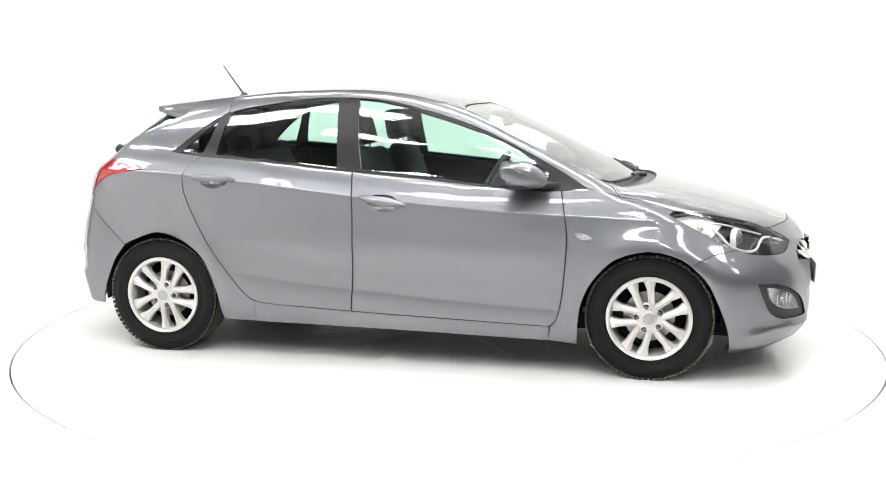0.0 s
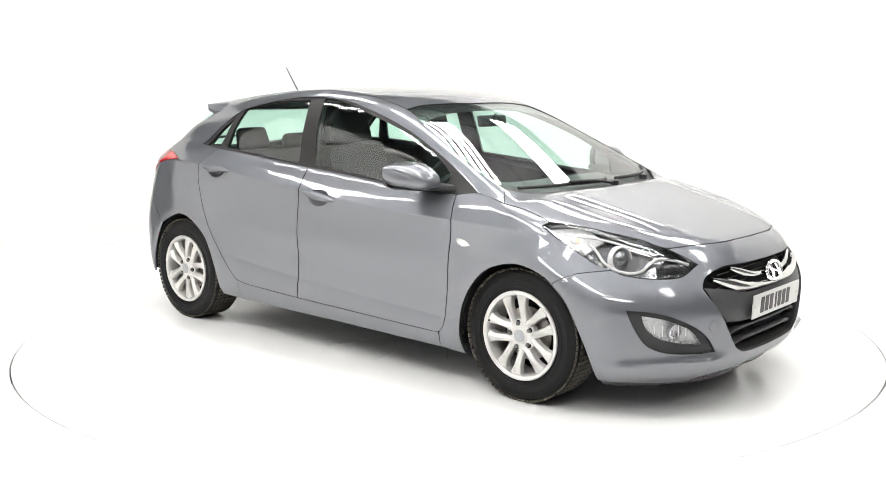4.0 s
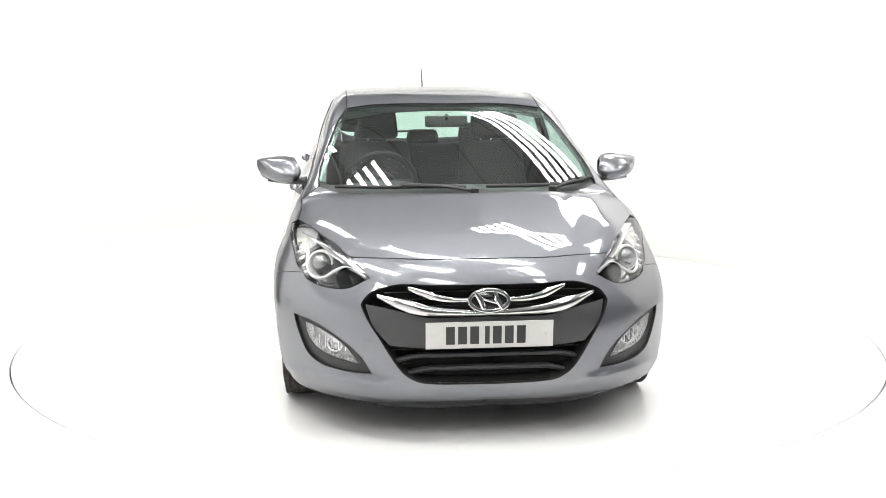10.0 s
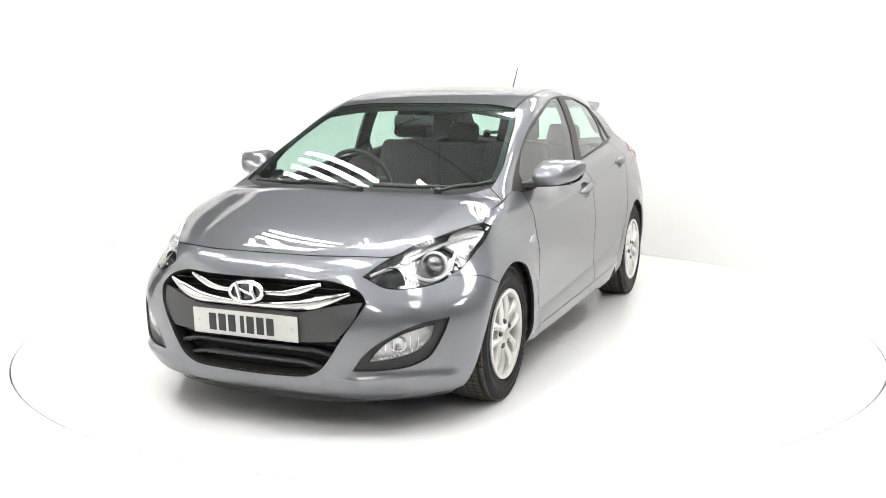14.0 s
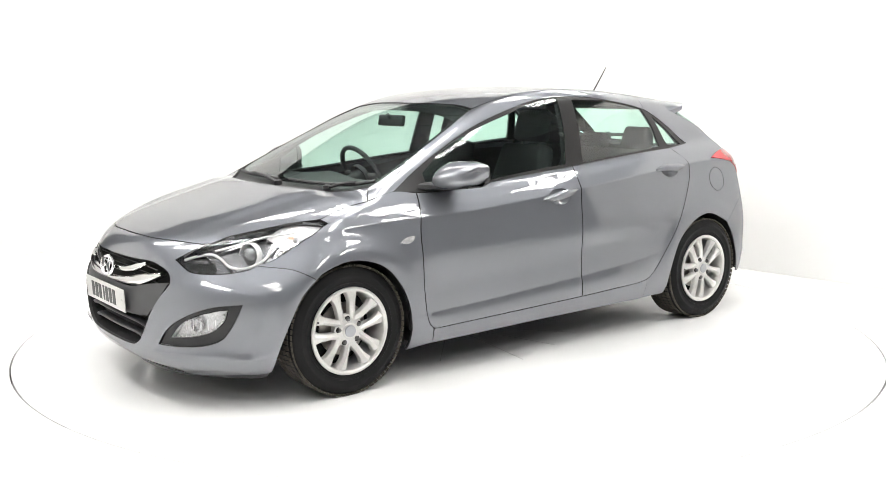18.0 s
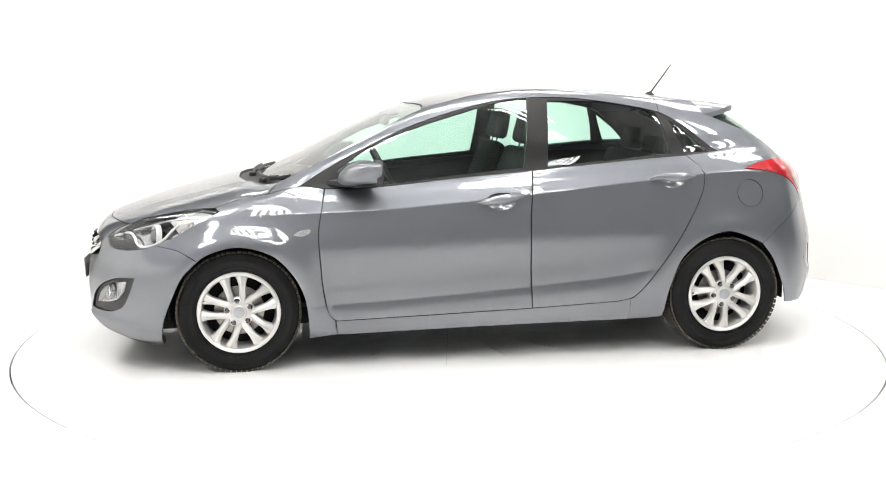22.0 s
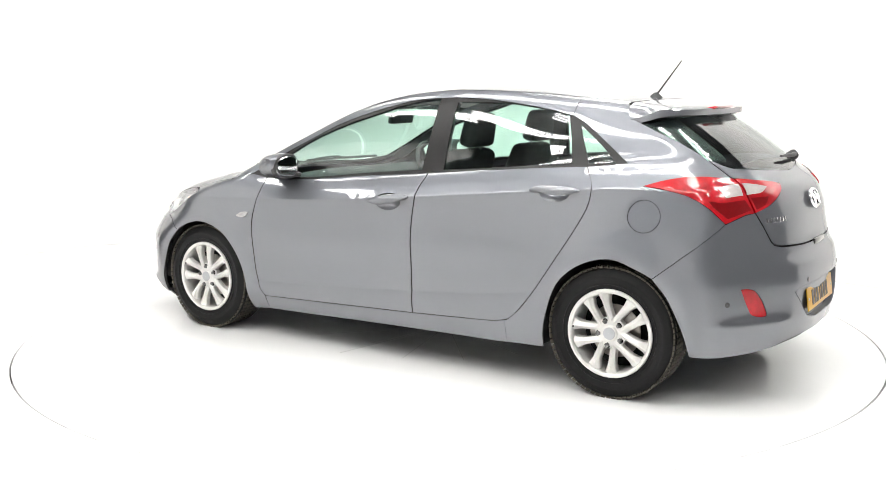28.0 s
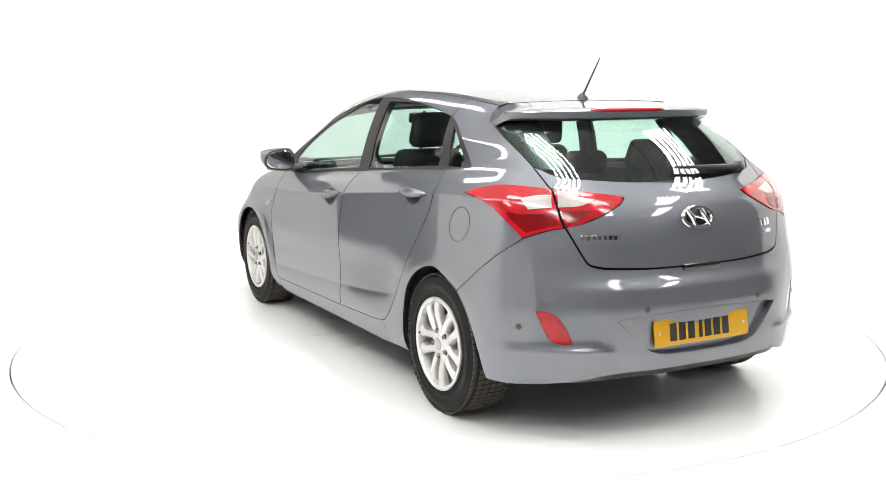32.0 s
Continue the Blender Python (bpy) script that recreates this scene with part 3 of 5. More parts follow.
def cup_outline(x):
    """The hollow behind a door handle."""
    z = .863 if x > -.5 else .966
    return [(x + .082 * math.cos(a), .86, z + .050 * math.sin(a)) for a in np.linspace(0, 2 * math.pi, 20, endpoint=False)]


# hood, roof and the screens
HOOD = [(2.034, 0, .759), (2.012, .262, .756), (1.943, .462, .754), (1.885, .555, .752), (1.796, .605, .784), (1.694, .664, .809), (1.562, .724, .835), (1.43, .786, .850, 1), (1.31, .776, .887), (1.165, .781, .915, 1),
        (1.10, .697, .966, 1), (1.175, .605, .950), (1.265, .455, .946), (1.318, .2, .946), (1.325, 0, .946)]


def whole(half):
    """Closes a half outline that begins and ends on the centre line with its mirror image."""
    return list(half) + [(p[0], -p[1], *p[2:]) for p in half[::-1] if p[1] > 1e-6]


sheet("hood", [patch(whole(HOOD), (-.3, 0, -1), res=.022)], PAINT, car, "grey metallic hood with a central plateau")
ROOF_TOP = [(.335, 0, 1.367), (.318, .245, 1.364), (.305, .409, 1.357), (.325, .550, 1.342, 1), (.0, .552, 1.42), (-.5, .545, 1.43), (-1.0, .515, 1.39), (-1.235, .495, 1.36, 1), (-1.258, .2, 1.39), (-1.262, 0, 1.395)]
sheet("roof", [patch(whole(ROOF_TOP), (0, 0, -1), res=.045)], PAINT, car, "grey metallic roof panel")
WS = [(1.205, 0, .968), (1.195, .19, .967), (1.16, .46, .967), (1.098, .625, .980), (1.035, .700, 1.0, 1), (.90, .689, 1.065), (.71, .650, 1.162), (.499, .606, 1.267), (.338, .556, 1.340, 1), (.314, .409, 1.354), (.326, .245, 1.361),
      (.342, 0, 1.364)]
screen_slope = curve((1.25, .515), (.9, .50), (.6, .455), (.415, .37), (.3, .31))
ws_p, ws_n, ws_f = patch(whole(WS), (-.6, 0, -.8), res=.035, lift=-.004)
ws_n = np.stack([screen_slope(ws_p[:, 0]), 2 * top_fall(ws_p[:, 0]) * ws_p[:, 1], np.ones(len(ws_p))], 1)  # a pane bends evenly
ws_n = ws_n / np.linalg.norm(ws_n, axis=1)[:, None]
ws = sheet("windscreen", [(ws_p, ws_n, ws_f)], SCREEN, car, "green-tinted windscreen reflecting strip lights", depth=.006)
ws.visible_shadow = False
WS_BAND = [(.43, 0, 1.335), (.43, .33, 1.315), (.46, .56, 1.285, 1), (.338, .556, 1.340, 1), (.314, .409, 1.354), (.326, .245, 1.361), (.342, 0, 1.364)]
RW = [(-1.46, 0, 1.345), (-1.38, .42, 1.335), (-1.29, .568, 1.303, 1), (-1.421, .601, 1.251), (-1.536, .606, 1.201), (-1.668, .594, 1.127, 1), (-1.757, .520, 1.085), (-1.847, .303, 1.066), (-1.890, 0, 1.050)]
rw = sheet("rear_window", [patch(whole(RW), (.75, 0, -.65), res=.05, lift=-.002)], GLASS, car, "dark tinted rear window", depth=.006)
rw.visible_shadow = False

# sides
pair("front_fender", patch([(.875, .791, .938, 1), (.898, .868, .829), (.915, .881, .718), (.910, .886, .573), (.895, .878, .403), (.869, .869, .294), (.835, .858, .258, 1), (.823, .84, .178, 1)] +
     [(*p, 1) if i in (0, 10) else p for i, p in enumerate(ARCH_F[::-1])][:8] + [(1.525, .892, .596, 1), (1.623, .850, .646, 1), (1.745, .76, .662, 1), (1.680, .785, .680), (1.577, .805, .735), (1.482, .820, .787), (1.404, .816, .830, 1),
     (1.428, .789, .849, 1), (1.31, .779, .886), (1.163, .785, .913, 1), (1.003, .778, .950)], (-.12, -.85, -.5), creases=True), PAINT, car)
pair("front_door", patch([(.869, .791, .938, 1), (.893, .868, .829), (.909, .881, .718), (.905, .886, .573), (.890, .878, .403), (.866, .869, .294), (.829, .858, .262), (.78, .858, .261), (-.216, .863, .287, 1),
     (-.207, .872, .481), (-.208, .874, .782), (-.222, .828, .946), (-.238, .775, 1.014, 1), (.167, .775, .980), (.472, .79, .955), (.72, .80, .940)], SIDE, creases=True, holes=[cup_outline(-.05)]), PAINT, car)
pair("rear_door", patch([(-.222, .863, .287, 1), (-.473, .864, .297), (-.689, .865, .306), (-.786, .867, .325), (-.848, .874, .376), (-.938, .888, .487), (-1.040, .889, .638), (-1.128, .866, .784), (-1.184, .842, .899),
     (-1.196, .827, .983), (-1.178, .795, 1.034), (-1.131, .738, 1.088, 1), (-.692, .761, 1.053), (-.243, .775, 1.014, 1), (-.228, .828, .946), (-.213, .874, .782), (-.213, .872, .481)], SIDE, creases=True, holes=[cup_outline(-1.01)]), PAINT, car)
pair("sill", patch([(.823, .84, .178, 1), (.829, .858, .258, 1), (.78, .858, .258), (-.216, .863, .284), (-.689, .865, .303), (-.7716, .866, .315, 1), (-.7716, .84, .198, 1), (-.5, .84, .198), (.05, .84, .193)], SIDE), PAINT, car)
QUARTER = [(-1.131, .738, 1.090, 1), (-1.178, .795, 1.034), (-1.199, .827, .983), (-1.188, .842, .899), (-1.132, .866, .784), (-1.044, .889, .638), (-.942, .888, .487), (-.852, .874, .374), (-.79, .867, .321), (-.772, .866, .315, 1),
           (-.772, .84, .198, 1)] + [(*ARCH_R[0], 1)] + ARCH_R[1:6] + [(-1.530, .885, .600, 1), (-1.712, .837, .750, 1), (-1.810, .737, .852, 1), (-1.755, .775, .912), (-1.65, .798, .973), (-1.442, .805, 1.012, 1), (-1.53, .776, 1.044),
           (-1.69, .705, 1.055), (-1.783, .592, 1.044, 1), (-1.672, .602, 1.124), (-1.536, .612, 1.203), (-1.421, .606, 1.253), (-1.285, .578, 1.308, 1), (-1.262, .548, 1.335), (-1.245, .50, 1.36, 1), (-1.0, .518, 1.39, 1), (-1.003, .616, 1.318, 1), (-1.067, .628, 1.286),
           (-1.194, .661, 1.199), (-1.326, .697, 1.101, 1), (-1.22, .72, 1.093)]
FUEL = [(-1.466 + .078 * math.cos(a), .85, .877 + .078 * math.sin(a)) for a in np.linspace(0, 2 * math.pi, 24, endpoint=False)]
quarter_left = patch(QUARTER, (.3, -.85, -.35), holes=[FUEL], creases=True)
sheet("quarter_panel", [quarter_left], PAINT, car)
sheet("quarter_panel", [flip(patch(QUARTER, (.3, -.85, -.35), creases=True))], PAINT, car)
sheet("fuel_flap", [patch(FUEL, SIDE, gap=.0028, res=.02)], PAINT, car, "round grey fuel filler flap")
RAIL = [(1.003, .776, .952, 1), (1.160, .782, .917, 1), (1.098, .700, .967, 1), (1.040, .704, 1.0, 1), (.90, .694, 1.067), (.71, .655, 1.164), (.499, .611, 1.269), (.338, .560, 1.342), (.20, .557, 1.385), (.0, .556, 1.42), (-.5, .549, 1.43), (-.998, .519, 1.39, 1),
        (-1.001, .616, 1.317, 1)] + [p for p in GLASSHOUSE[1:11]][::-1]
pair("roof_rail", patch(RAIL, (-.1, -.75, -.6), res=.025), PAINT, car)

# window surrounds and side glass
pair("window_surround", patch(GLASSHOUSE, SIDE, res=.03, lift=-.003, holes=[FRONT_GLASS, REAR_GLASS, QUARTER_GLASS]), FRAME_BLACK, car, "black window frames and pillars")
for nm, o in (("front_side_window", FRONT_GLASS), ("rear_side_window", REAR_GLASS), ("quarter_window", QUARTER_GLASS)):
    for ob in pair(nm, patch(o, SIDE, gap=.0005, res=.04, lift=-.007), GLASS, car, "green-tinted side glass", .005):
        ob.visible_shadow = False

# nose
BUMPER_F = [(2.041, 0, .7575, 1), (2.017, .261, .7545), (1.946, .462, .7515), (1.898, .548, .746, 1), (2.012, .476, .680, 1), (1.985, .575, .634), (1.896, .675, .628), (1.796, .745, .643), (1.745, .76, .660, 1), (1.623, .85, .644, 1),
            (1.525, .892, .594, 1), (1.60, .887, .512), (1.655, .87, .40), (1.69, .84, .30), (1.714, .80, .178, 1), (1.83, .74, .168), (1.97, .55, .166), (2.07, .3, .172), (2.10, 0, .175, 1)] + \
    [(*MOUTH[0], 1)] + MOUTH[1:-1] + [(*MOUTH[-1], 1)]
half = patch(BUMPER_F, (-.8, -.6, -.05), gap=.001, res=.017, holes=[FOG_SURROUND], seam=(-1, 0, 0))
sheet("front_bumper", [half], PAINT, car, "grey painted front bumper", both=True)
pair("fog_lamp_surround", patch(FOG_SURROUND, (-.8, -.6, 0), gap=.001, res=.02, lift=-.012, holes=[FOG]), BLACK, car, "black plastic fog lamp surround", .03)

# tail
BUMPER_R = [(-2.045, 0, .7135, 1), (-2.03, .25, .7155), (-1.995, .456, .728), (-1.965, .517, .744), (-1.949, .540, .780), (-1.897, .590, .892, 1), (-1.868, .641, .884), (-1.810, .737, .850, 1), (-1.712, .837, .748, 1), (-1.530, .885, .598, 1),
            (-1.60, .876, .512), (-1.672, .862, .36), (-1.703, .845, .25, 1), (-1.83, .789, .245), (-1.968, .605, .262), (-2.03, .48, .29), (-2.06, .35, .302), (-2.08, 0, .305, 1), (-2.09, 0, .365, 1), (-2.09, .2, .368), (-2.08, .29, .39), (-2.05, .43, .520, 1), (-2.07, .34, .532), (-2.1, .1, .542), (-2.1, 0, .543, 1)]
REFL = [(-1.895, .726, .562, 1), (-1.918, .697, .562), (-1.942, .664, .549), (-1.963, .630, .505), (-1.979, .602, .440), (-1.977, .604, .429, 1), (-1.955, .640, .430), (-1.932, .676, .443), (-1.912, .704, .500)]
sheet("rear_bumper", [patch(BUMPER_R, (.8, -.6, 0), gap=.001, holes=[REFL], seam=(1, 0, 0), res=.02)], PAINT, car, "grey painted rear bumper", both=True, depth=.006, dark_rim=False)
pair("rear_reflector", patch(REFL, (.8, -.6, 0), res=.02, lift=-.003), LAMP_RED, car, "red rear reflector")
GATE = [(-1.893, 0, 1.046, 1), (-1.849, .303, 1.062), (-1.759, .520, 1.081), (-1.672, .596, 1.122, 1), (-1.782, .583, 1.040, 1), (-1.86, .467, 1.028), (-1.930, .320, 1.008, 1), (-1.947, .347, .985), (-1.947, .423, .946),
        (-1.928, .508, .912), (-1.895, .584, .895, 1), (-1.949, .534, .780), (-1.963, .514, .749), (-1.993, .455, .735), (-2.03, .25, .722), (-2.045, 0, .720, 1)]
sheet("tailgate", [patch(GATE, (1, 0, 0), gap=.001, seam=(1, 0, 0))], PAINT, car, "grey painted tailgate", both=True)


# ---- dark insides of the shell: liners, underbody, wheel houses ----
def arc_strip(bm, ax, y0, y1, r, a0, a1, n=24):
    rows = [[bm.verts.new((ax + r * math.cos(a), y, HUB_Z + r * math.sin(a))) for y in (y0, y1)] for a in np.linspace(a0, a1, n)]
    for p, q in zip(rows, rows[1:]):
        bm.faces.new((p[0], p[1], q[1], q[0]))
    mid = bm.verts.new((ax, y1, HUB_Z - .15))
    for p, q in zip(rows, rows[1:]):
        bm.faces.new((p[1], q[1], mid))


for side in (1, -1):
    for ax in (AXLE_F, AXLE_R):
        bm = bmesh.new()
        arc_strip(bm, ax, .855 * side, .52 * side, .352, radians(-6), radians(186))
        part("wheel_house", bm, MATT_BLACK, car, "black wheel arch liner")
bm = bmesh.new()
box(bm, (3.35, 1.08, .10), pose(0.16, 0, .215), .02)
part("underbody", bm, MATT_BLACK, car, "dark underbody")
for s in (1, -1):
    bm = bmesh.new()
    box(bm, (1.86, .34, .09), pose(0, .64 * s, .225), .02)
    part("side_panel", bm, MATT_BLACK, car)
bm = bmesh.new()
box(bm, (.4, .6, .12), pose(-1.66, .1, .30), .04)
ex = part("exhaust_box", bm, MATT_BLACK, car, "dark exhaust box")
bm = bmesh.new()
tube(bm, [(-1.2, .3, .24), (-1.7, .40, .275), (-1.93, .44, .285)], .025, 10)
part("exhaust_pipe", bm, NUT, ex)
for ax in (AXLE_F, AXLE_R):
    bm = bmesh.new()
    tube(bm, [(ax, -.72, HUB_Z - .03), (ax, .72, HUB_Z - .03)], .035, 8)
    part("axle", bm, MATT_BLACK, car)
INNER_SIDE = [(.955, .80, .90), (.985, .85, .60), (.96, .85, .25), (.80, .8, .22), (-.75, .8, .23), (-.94, .8, .23), (-1.0, .8, .55), (-1.12, .8, .70), (-1.33, .8, .72), (-1.52, .8, .68), (-1.66, .8, .80), (-1.42, .8, 1.0), (-1.13, .75, 1.06), (-.24, .75, .99), (.47, .79, .93)]
pair("door_liner", patch(INNER_SIDE, SIDE, res=.08, lift=-.045), TRIM, car, "dark door trim inside", 0)
NOSE_IN = [(1.98, 0, .70, 1), (1.93, .44, .70), (1.75, .70, .70), (1.60, .80, .62), (1.70, .80, .35), (1.74, .74, .22), (2.0, .4, .21), (2.05, 0, .21, 1)]
sheet("nose_liner", [patch(NOSE_IN, (-.8, -.6, 0), res=.07, lift=-.11)], MATT_BLACK, car, "", both=True, depth=0)
HOOD_IN = [(1.98, 0, .78, 1), (1.9, .45, .77), (1.6, .62, .8), (1.45, .72, .83), (1.17, .74, .93), (1.20, .60, .95), (1.30, 0, .957, 1)]
sheet("hood_liner", [patch(HOOD_IN, (-.3, 0, -1), res=.07, lift=-.035)], MATT_BLACK, car, "", both=True, depth=0)
TAIL_IN = [(-2.0, 0, 1.0, 1), (-1.85, .50, 1.0), (-1.72, .70, 1.0), (-1.75, .75, .85), (-1.70, .78, .60), (-1.76, .78, .27), (-1.95, .55, .27), (-2.05, 0, .31, 1)]
sheet("tail_liner", [patch(TAIL_IN, (.8, -.6, 0), res=.07, lift=-.07)], MATT_BLACK, car, "", both=True, depth=0)
FENDER_IN = [(.93, .83, .80), (.97, .86, .55), (1.06, .86, .60), (1.18, .86, .70), (1.33, .86, .72), (1.48, .86, .69), (1.60, .84, .62), (1.66, .79, .66), (1.55, .80, .74), (1.42, .80, .82), (1.25, .80, .87), (1.02, .79, .92)]
pair("fender_liner", patch(FENDER_IN, (-.1, -.85, -.5), res=.06, lift=-.03), MATT_BLACK, car, "", 0)
COWL = [(1.330, 0, .946, 1), (1.322, .2, .946), (1.270, .455, .946), (1.180, .606, .950), (1.105, .698, .967, 1), (1.030, .698, 1.003, 1), (1.090, .620, .985), (1.15, .46, .972), (1.185, .19, .972), (1.195, 0, .972, 1)]
sheet("cowl", [patch(COWL, (-.5, 0, -.87), gap=0, res=.03, lift=-.016)], BLACK, car, "black plastic cowl under the wipers", both=True)
# black printed borders of the screens, on the inner face
sheet("windscreen_border", [patch(whole(WS_BAND), (-.6, 0, -.8), gap=0, res=.04, lift=-.012)], GLOSS_BLACK, car, "black printed band along the windscreen's top", depth=.0)
WS_SIDE = [(1.035, .700, 1.0, 1), (.90, .689, 1.065), (.71, .650, 1.162), (.499, .606, 1.267), (.40, .575, 1.31), (.42, .555, 1.31), (.52, .582, 1.265), (.725, .624, 1.160), (.915, .660, 1.065), (1.06, .665, .995, 1)]
pair("screen_pillar_border", patch(WS_SIDE, (-.6, -.2, -.78), gap=0, res=.02, lift=-.011), GLOSS_BLACK, car, "", 0)
RW_SIDE = [(-1.29, .568, 1.303, 1), (-1.421, .601, 1.251), (-1.536, .606, 1.201), (-1.668, .594, 1.127, 1), (-1.72, .48, 1.11), (-1.60, .455, 1.20), (-1.42, .43, 1.31, 1)]
pair("rear_window_border", patch(RW_SIDE, (.75, -.25, -.6), gap=0, res=.03, lift=-.010), GLOSS_BLACK, car, "black printed border of the rear window", 0)
LIP = [(1.72, .80, .182, 1), (1.83, .74, .178), (1.97, .55, .178), (2.06, .3, .184), (2.085, 0, .186, 1), (2.03, 0, .142, 1), (2.0, .3, .140), (1.92, .53, .138), (1.80, .71, .138), (1.715, .77, .140, 1)]
sheet("front_lip", [patch(LIP, (-.8, -.6, 0), gap=0, res=.03, lift=-.012, seam=(-1, 0, 0))], BLACK, car, "black plastic lip under the front bumper", both=True, depth=.03)
DIFF = [(-1.96, .60, .262, 1), (-2.03, .48, .292), (-2.06, .35, .304), (-2.08, 0, .307, 1), (-2.05, 0, .268, 1), (-2.02, .35, .264), (-1.945, .58, .240, 1)]
sheet("rear_diffuser", [patch(DIFF, (.8, -.6, 0), gap=0, res=.03, lift=-.035, seam=(1, 0, 0))], BLACK, car, "black plastic strip under the rear bumper", both=True, depth=.03)


# ---- lamps ----
def mirrored(name, make, mat, parent, label="", smooth=True):
    """Makes a left part and its mirror image on the right."""
    out = []
    for s in (1, -1):
        bm = bmesh.new()
        make(bm)
        if s < 0:
            bmesh.ops.scale(bm, vec=(1, -1, 1), verts=bm.verts)
            bmesh.ops.reverse_faces(bm, faces=bm.faces)
        out.append(part(name, bm, mat, parent[0 if s > 0 else 1] if isinstance(parent, list) else parent, label, smooth))
    return out


def facing(p, n, dx=0):
    """A pose at p whose y axis looks along n."""
    n = Vector(n).normalized()
    return Matrix.Translation(p) @ n.to_track_quat("Y", "Z").to_matrix().to_4x4()


FRONT_WAY = (-.8, -.6, 0)


def sunk(x, y, z, d):
    """A place d behind the skin, near (x, y, z), looking from the front corner."""
    p, n = on_skin(x, y, z, way=tuple(Vector(FRONT_WAY).normalized()) if x > 0 else tuple(Vector((.8, -.6, 0)).normalized()))
    return p - n * d


lamp_patch = patch(LAMP_F, (-.7, -.6, -.4), gap=.003, res=.018, lift=-.001)
lamps = pair("headlamp", lamp_patch, LENS, car, "clear headlamp with a round projector and white light guide", .01)
for o in lamps:
    o.visible_shadow = False
bowl = patch(LAMP_F, (-.7, -.6, -.4), gap=.004, res=.02, lift=-.055)
for o, q in zip(lamps, (bowl, flip(bowl))):
    sheet("housing", [q], GUNMETAL, o, "dark lamp housing", depth=-.05)
edge = patch(LAMP_F, (-.7, -.6, -.4), gap=.001, res=.02, lift=-.004, holes=[[(p[0] * .988 + .012 * 1.75, p[1] * .988 + .012 * .70, p[2] * .965 + .035 * .735, *p[3:]) for p in LAMP_F]])
for o, q in zip(lamps, (edge, flip(edge))):
    sheet("rim", [q], GLOSS_BLACK, o, "black lamp edge", depth=.02)
TIP = [(1.432, .806, .826, 1), (1.482, .812, .798), (1.577, .800, .748), (1.625, .79, .728, 1), (1.675, .715, .785, 1), (1.60, .702, .814), (1.545, .716, .826)]
tip = patch(TIP, (-.7, -.6, -.4), gap=0, res=.02, lift=-.026)
for o, q in zip(lamps, (tip, flip(tip))):
    sheet("side_liner", [q], REFLECTOR, o, "bright liner in the lamp's tip", depth=.02)
PROJ = sunk(1.755, .702, .716, .035)
PROJ_DIR = Vector((.93, .33, .08))
mirrored("projector_ring", lambda bm: lathe(bm, [(.060, -.02), (.060, .004), (.057, .008), (.051, .007), (.048, -.02)], 32, m=facing(PROJ, PROJ_DIR)), WHITE_GUIDE, lamps, "bright projector ring")
mirrored("projector_lens", lambda bm: lathe(bm, [(.045, -.012), (.040, .006), (.028, .018), (.012, .024), (.001, .025)], 28, m=facing(PROJ, PROJ_DIR)), PROJECTOR, lamps, "grey round projector lens")
DRL = [sunk(*p, .022) for p in ((1.640, .768, .770), (1.658, .751, .740), (1.694, .752, .699), (1.761, .744, .668), (1.821, .714, .657), (1.851, .674, .668), (1.866, .635, .695), (1.890, .595, .714), (1.935, .548, .708), (1.985, .500, .688))]
mirrored("light_guide", lambda bm: tube(bm, spline([tuple(p) for p in DRL], .012), .0068, 8, up=(1, 0, 0)), WHITE_GUIDE, lamps, "white curved light guide")
TOPC = [sunk(*p, .03) for p in ((1.483, .776, .818), (1.595, .725, .808), (1.681, .684, .793), (1.797, .638, .757), (1.872, .590, .735))]
mirrored("chrome_strip", lambda bm: tube(bm, spline([tuple(p) for p in TOPC], .015), .013, 8, flat=.5), REFLECTOR, lamps, "bright strip along the lamp's top")
LED = [sunk(*p, .03) for p in ((1.560, .795, .775), (1.60, .79, .735), (1.640, .782, .712), (1.69, .775, .685), (1.735, .765, .668))]
for p in LED:
    mirrored("side_reflector", lambda bm: box(bm, (.035, .02, .030), Matrix.Translation(p) @ pose(0, 0, 0, 10, 20, 40), .006), REFLECTOR, lamps)
mirrored("indicator_bulb", lambda bm: lathe(bm, [(.020, -.01), (.016, .004), (.010, .008), (.001, .010)], 16, m=facing(sunk(1.577, .775, .785, .032), (.7, .7, .2))), AMBER, lamps, "amber indicator insert")
mirrored("turn_reflector", lambda bm: lathe(bm, [(.048, .012), (.036, -.012), (.018, -.022), (.001, -.024)], 20, m=facing(sunk(1.930, .580, .678, .03), (.93, .33, .1))), DARK_REFLECTOR, lamps, "smoked reflector")
mirrored("inner_reflector", lambda bm: [box(bm, (.006, .03, .05), Matrix.Translation(sunk(1.90 + .022 * k, .615 - .028 * k, .672, .03)) @ pose(0, 0, 0, 0, 20, 40 + 12 * k), .002) for k in range(4)], DARK_REFLECTOR, lamps, "")

# fog lamps
fog_lens = patch(FOG, FRONT_WAY, gap=.002, res=.018, lift=-.014)
fogs = pair("fog_lamp", fog_lens, LENS, car, "clear fog lamp in a black surround", .008)
fb = patch(FOG, FRONT_WAY, gap=.002, res=.02, lift=-.045)
for o, q in zip(fogs, (fb, flip(fb))):
    o.visible_shadow = False
    sheet("reflector", [q], REFLECTOR, o, "bright fog lamp reflector", depth=-.035)
mirrored("bulb_ring", lambda bm: lathe(bm, [(.036, -.01), (.036, .006), (.028, .008), (.026, -.006), (.001, -.010)], 24, m=facing(sunk(1.99, .63, .40, .033), (.93, .35, 0))), SATIN, fogs, "")
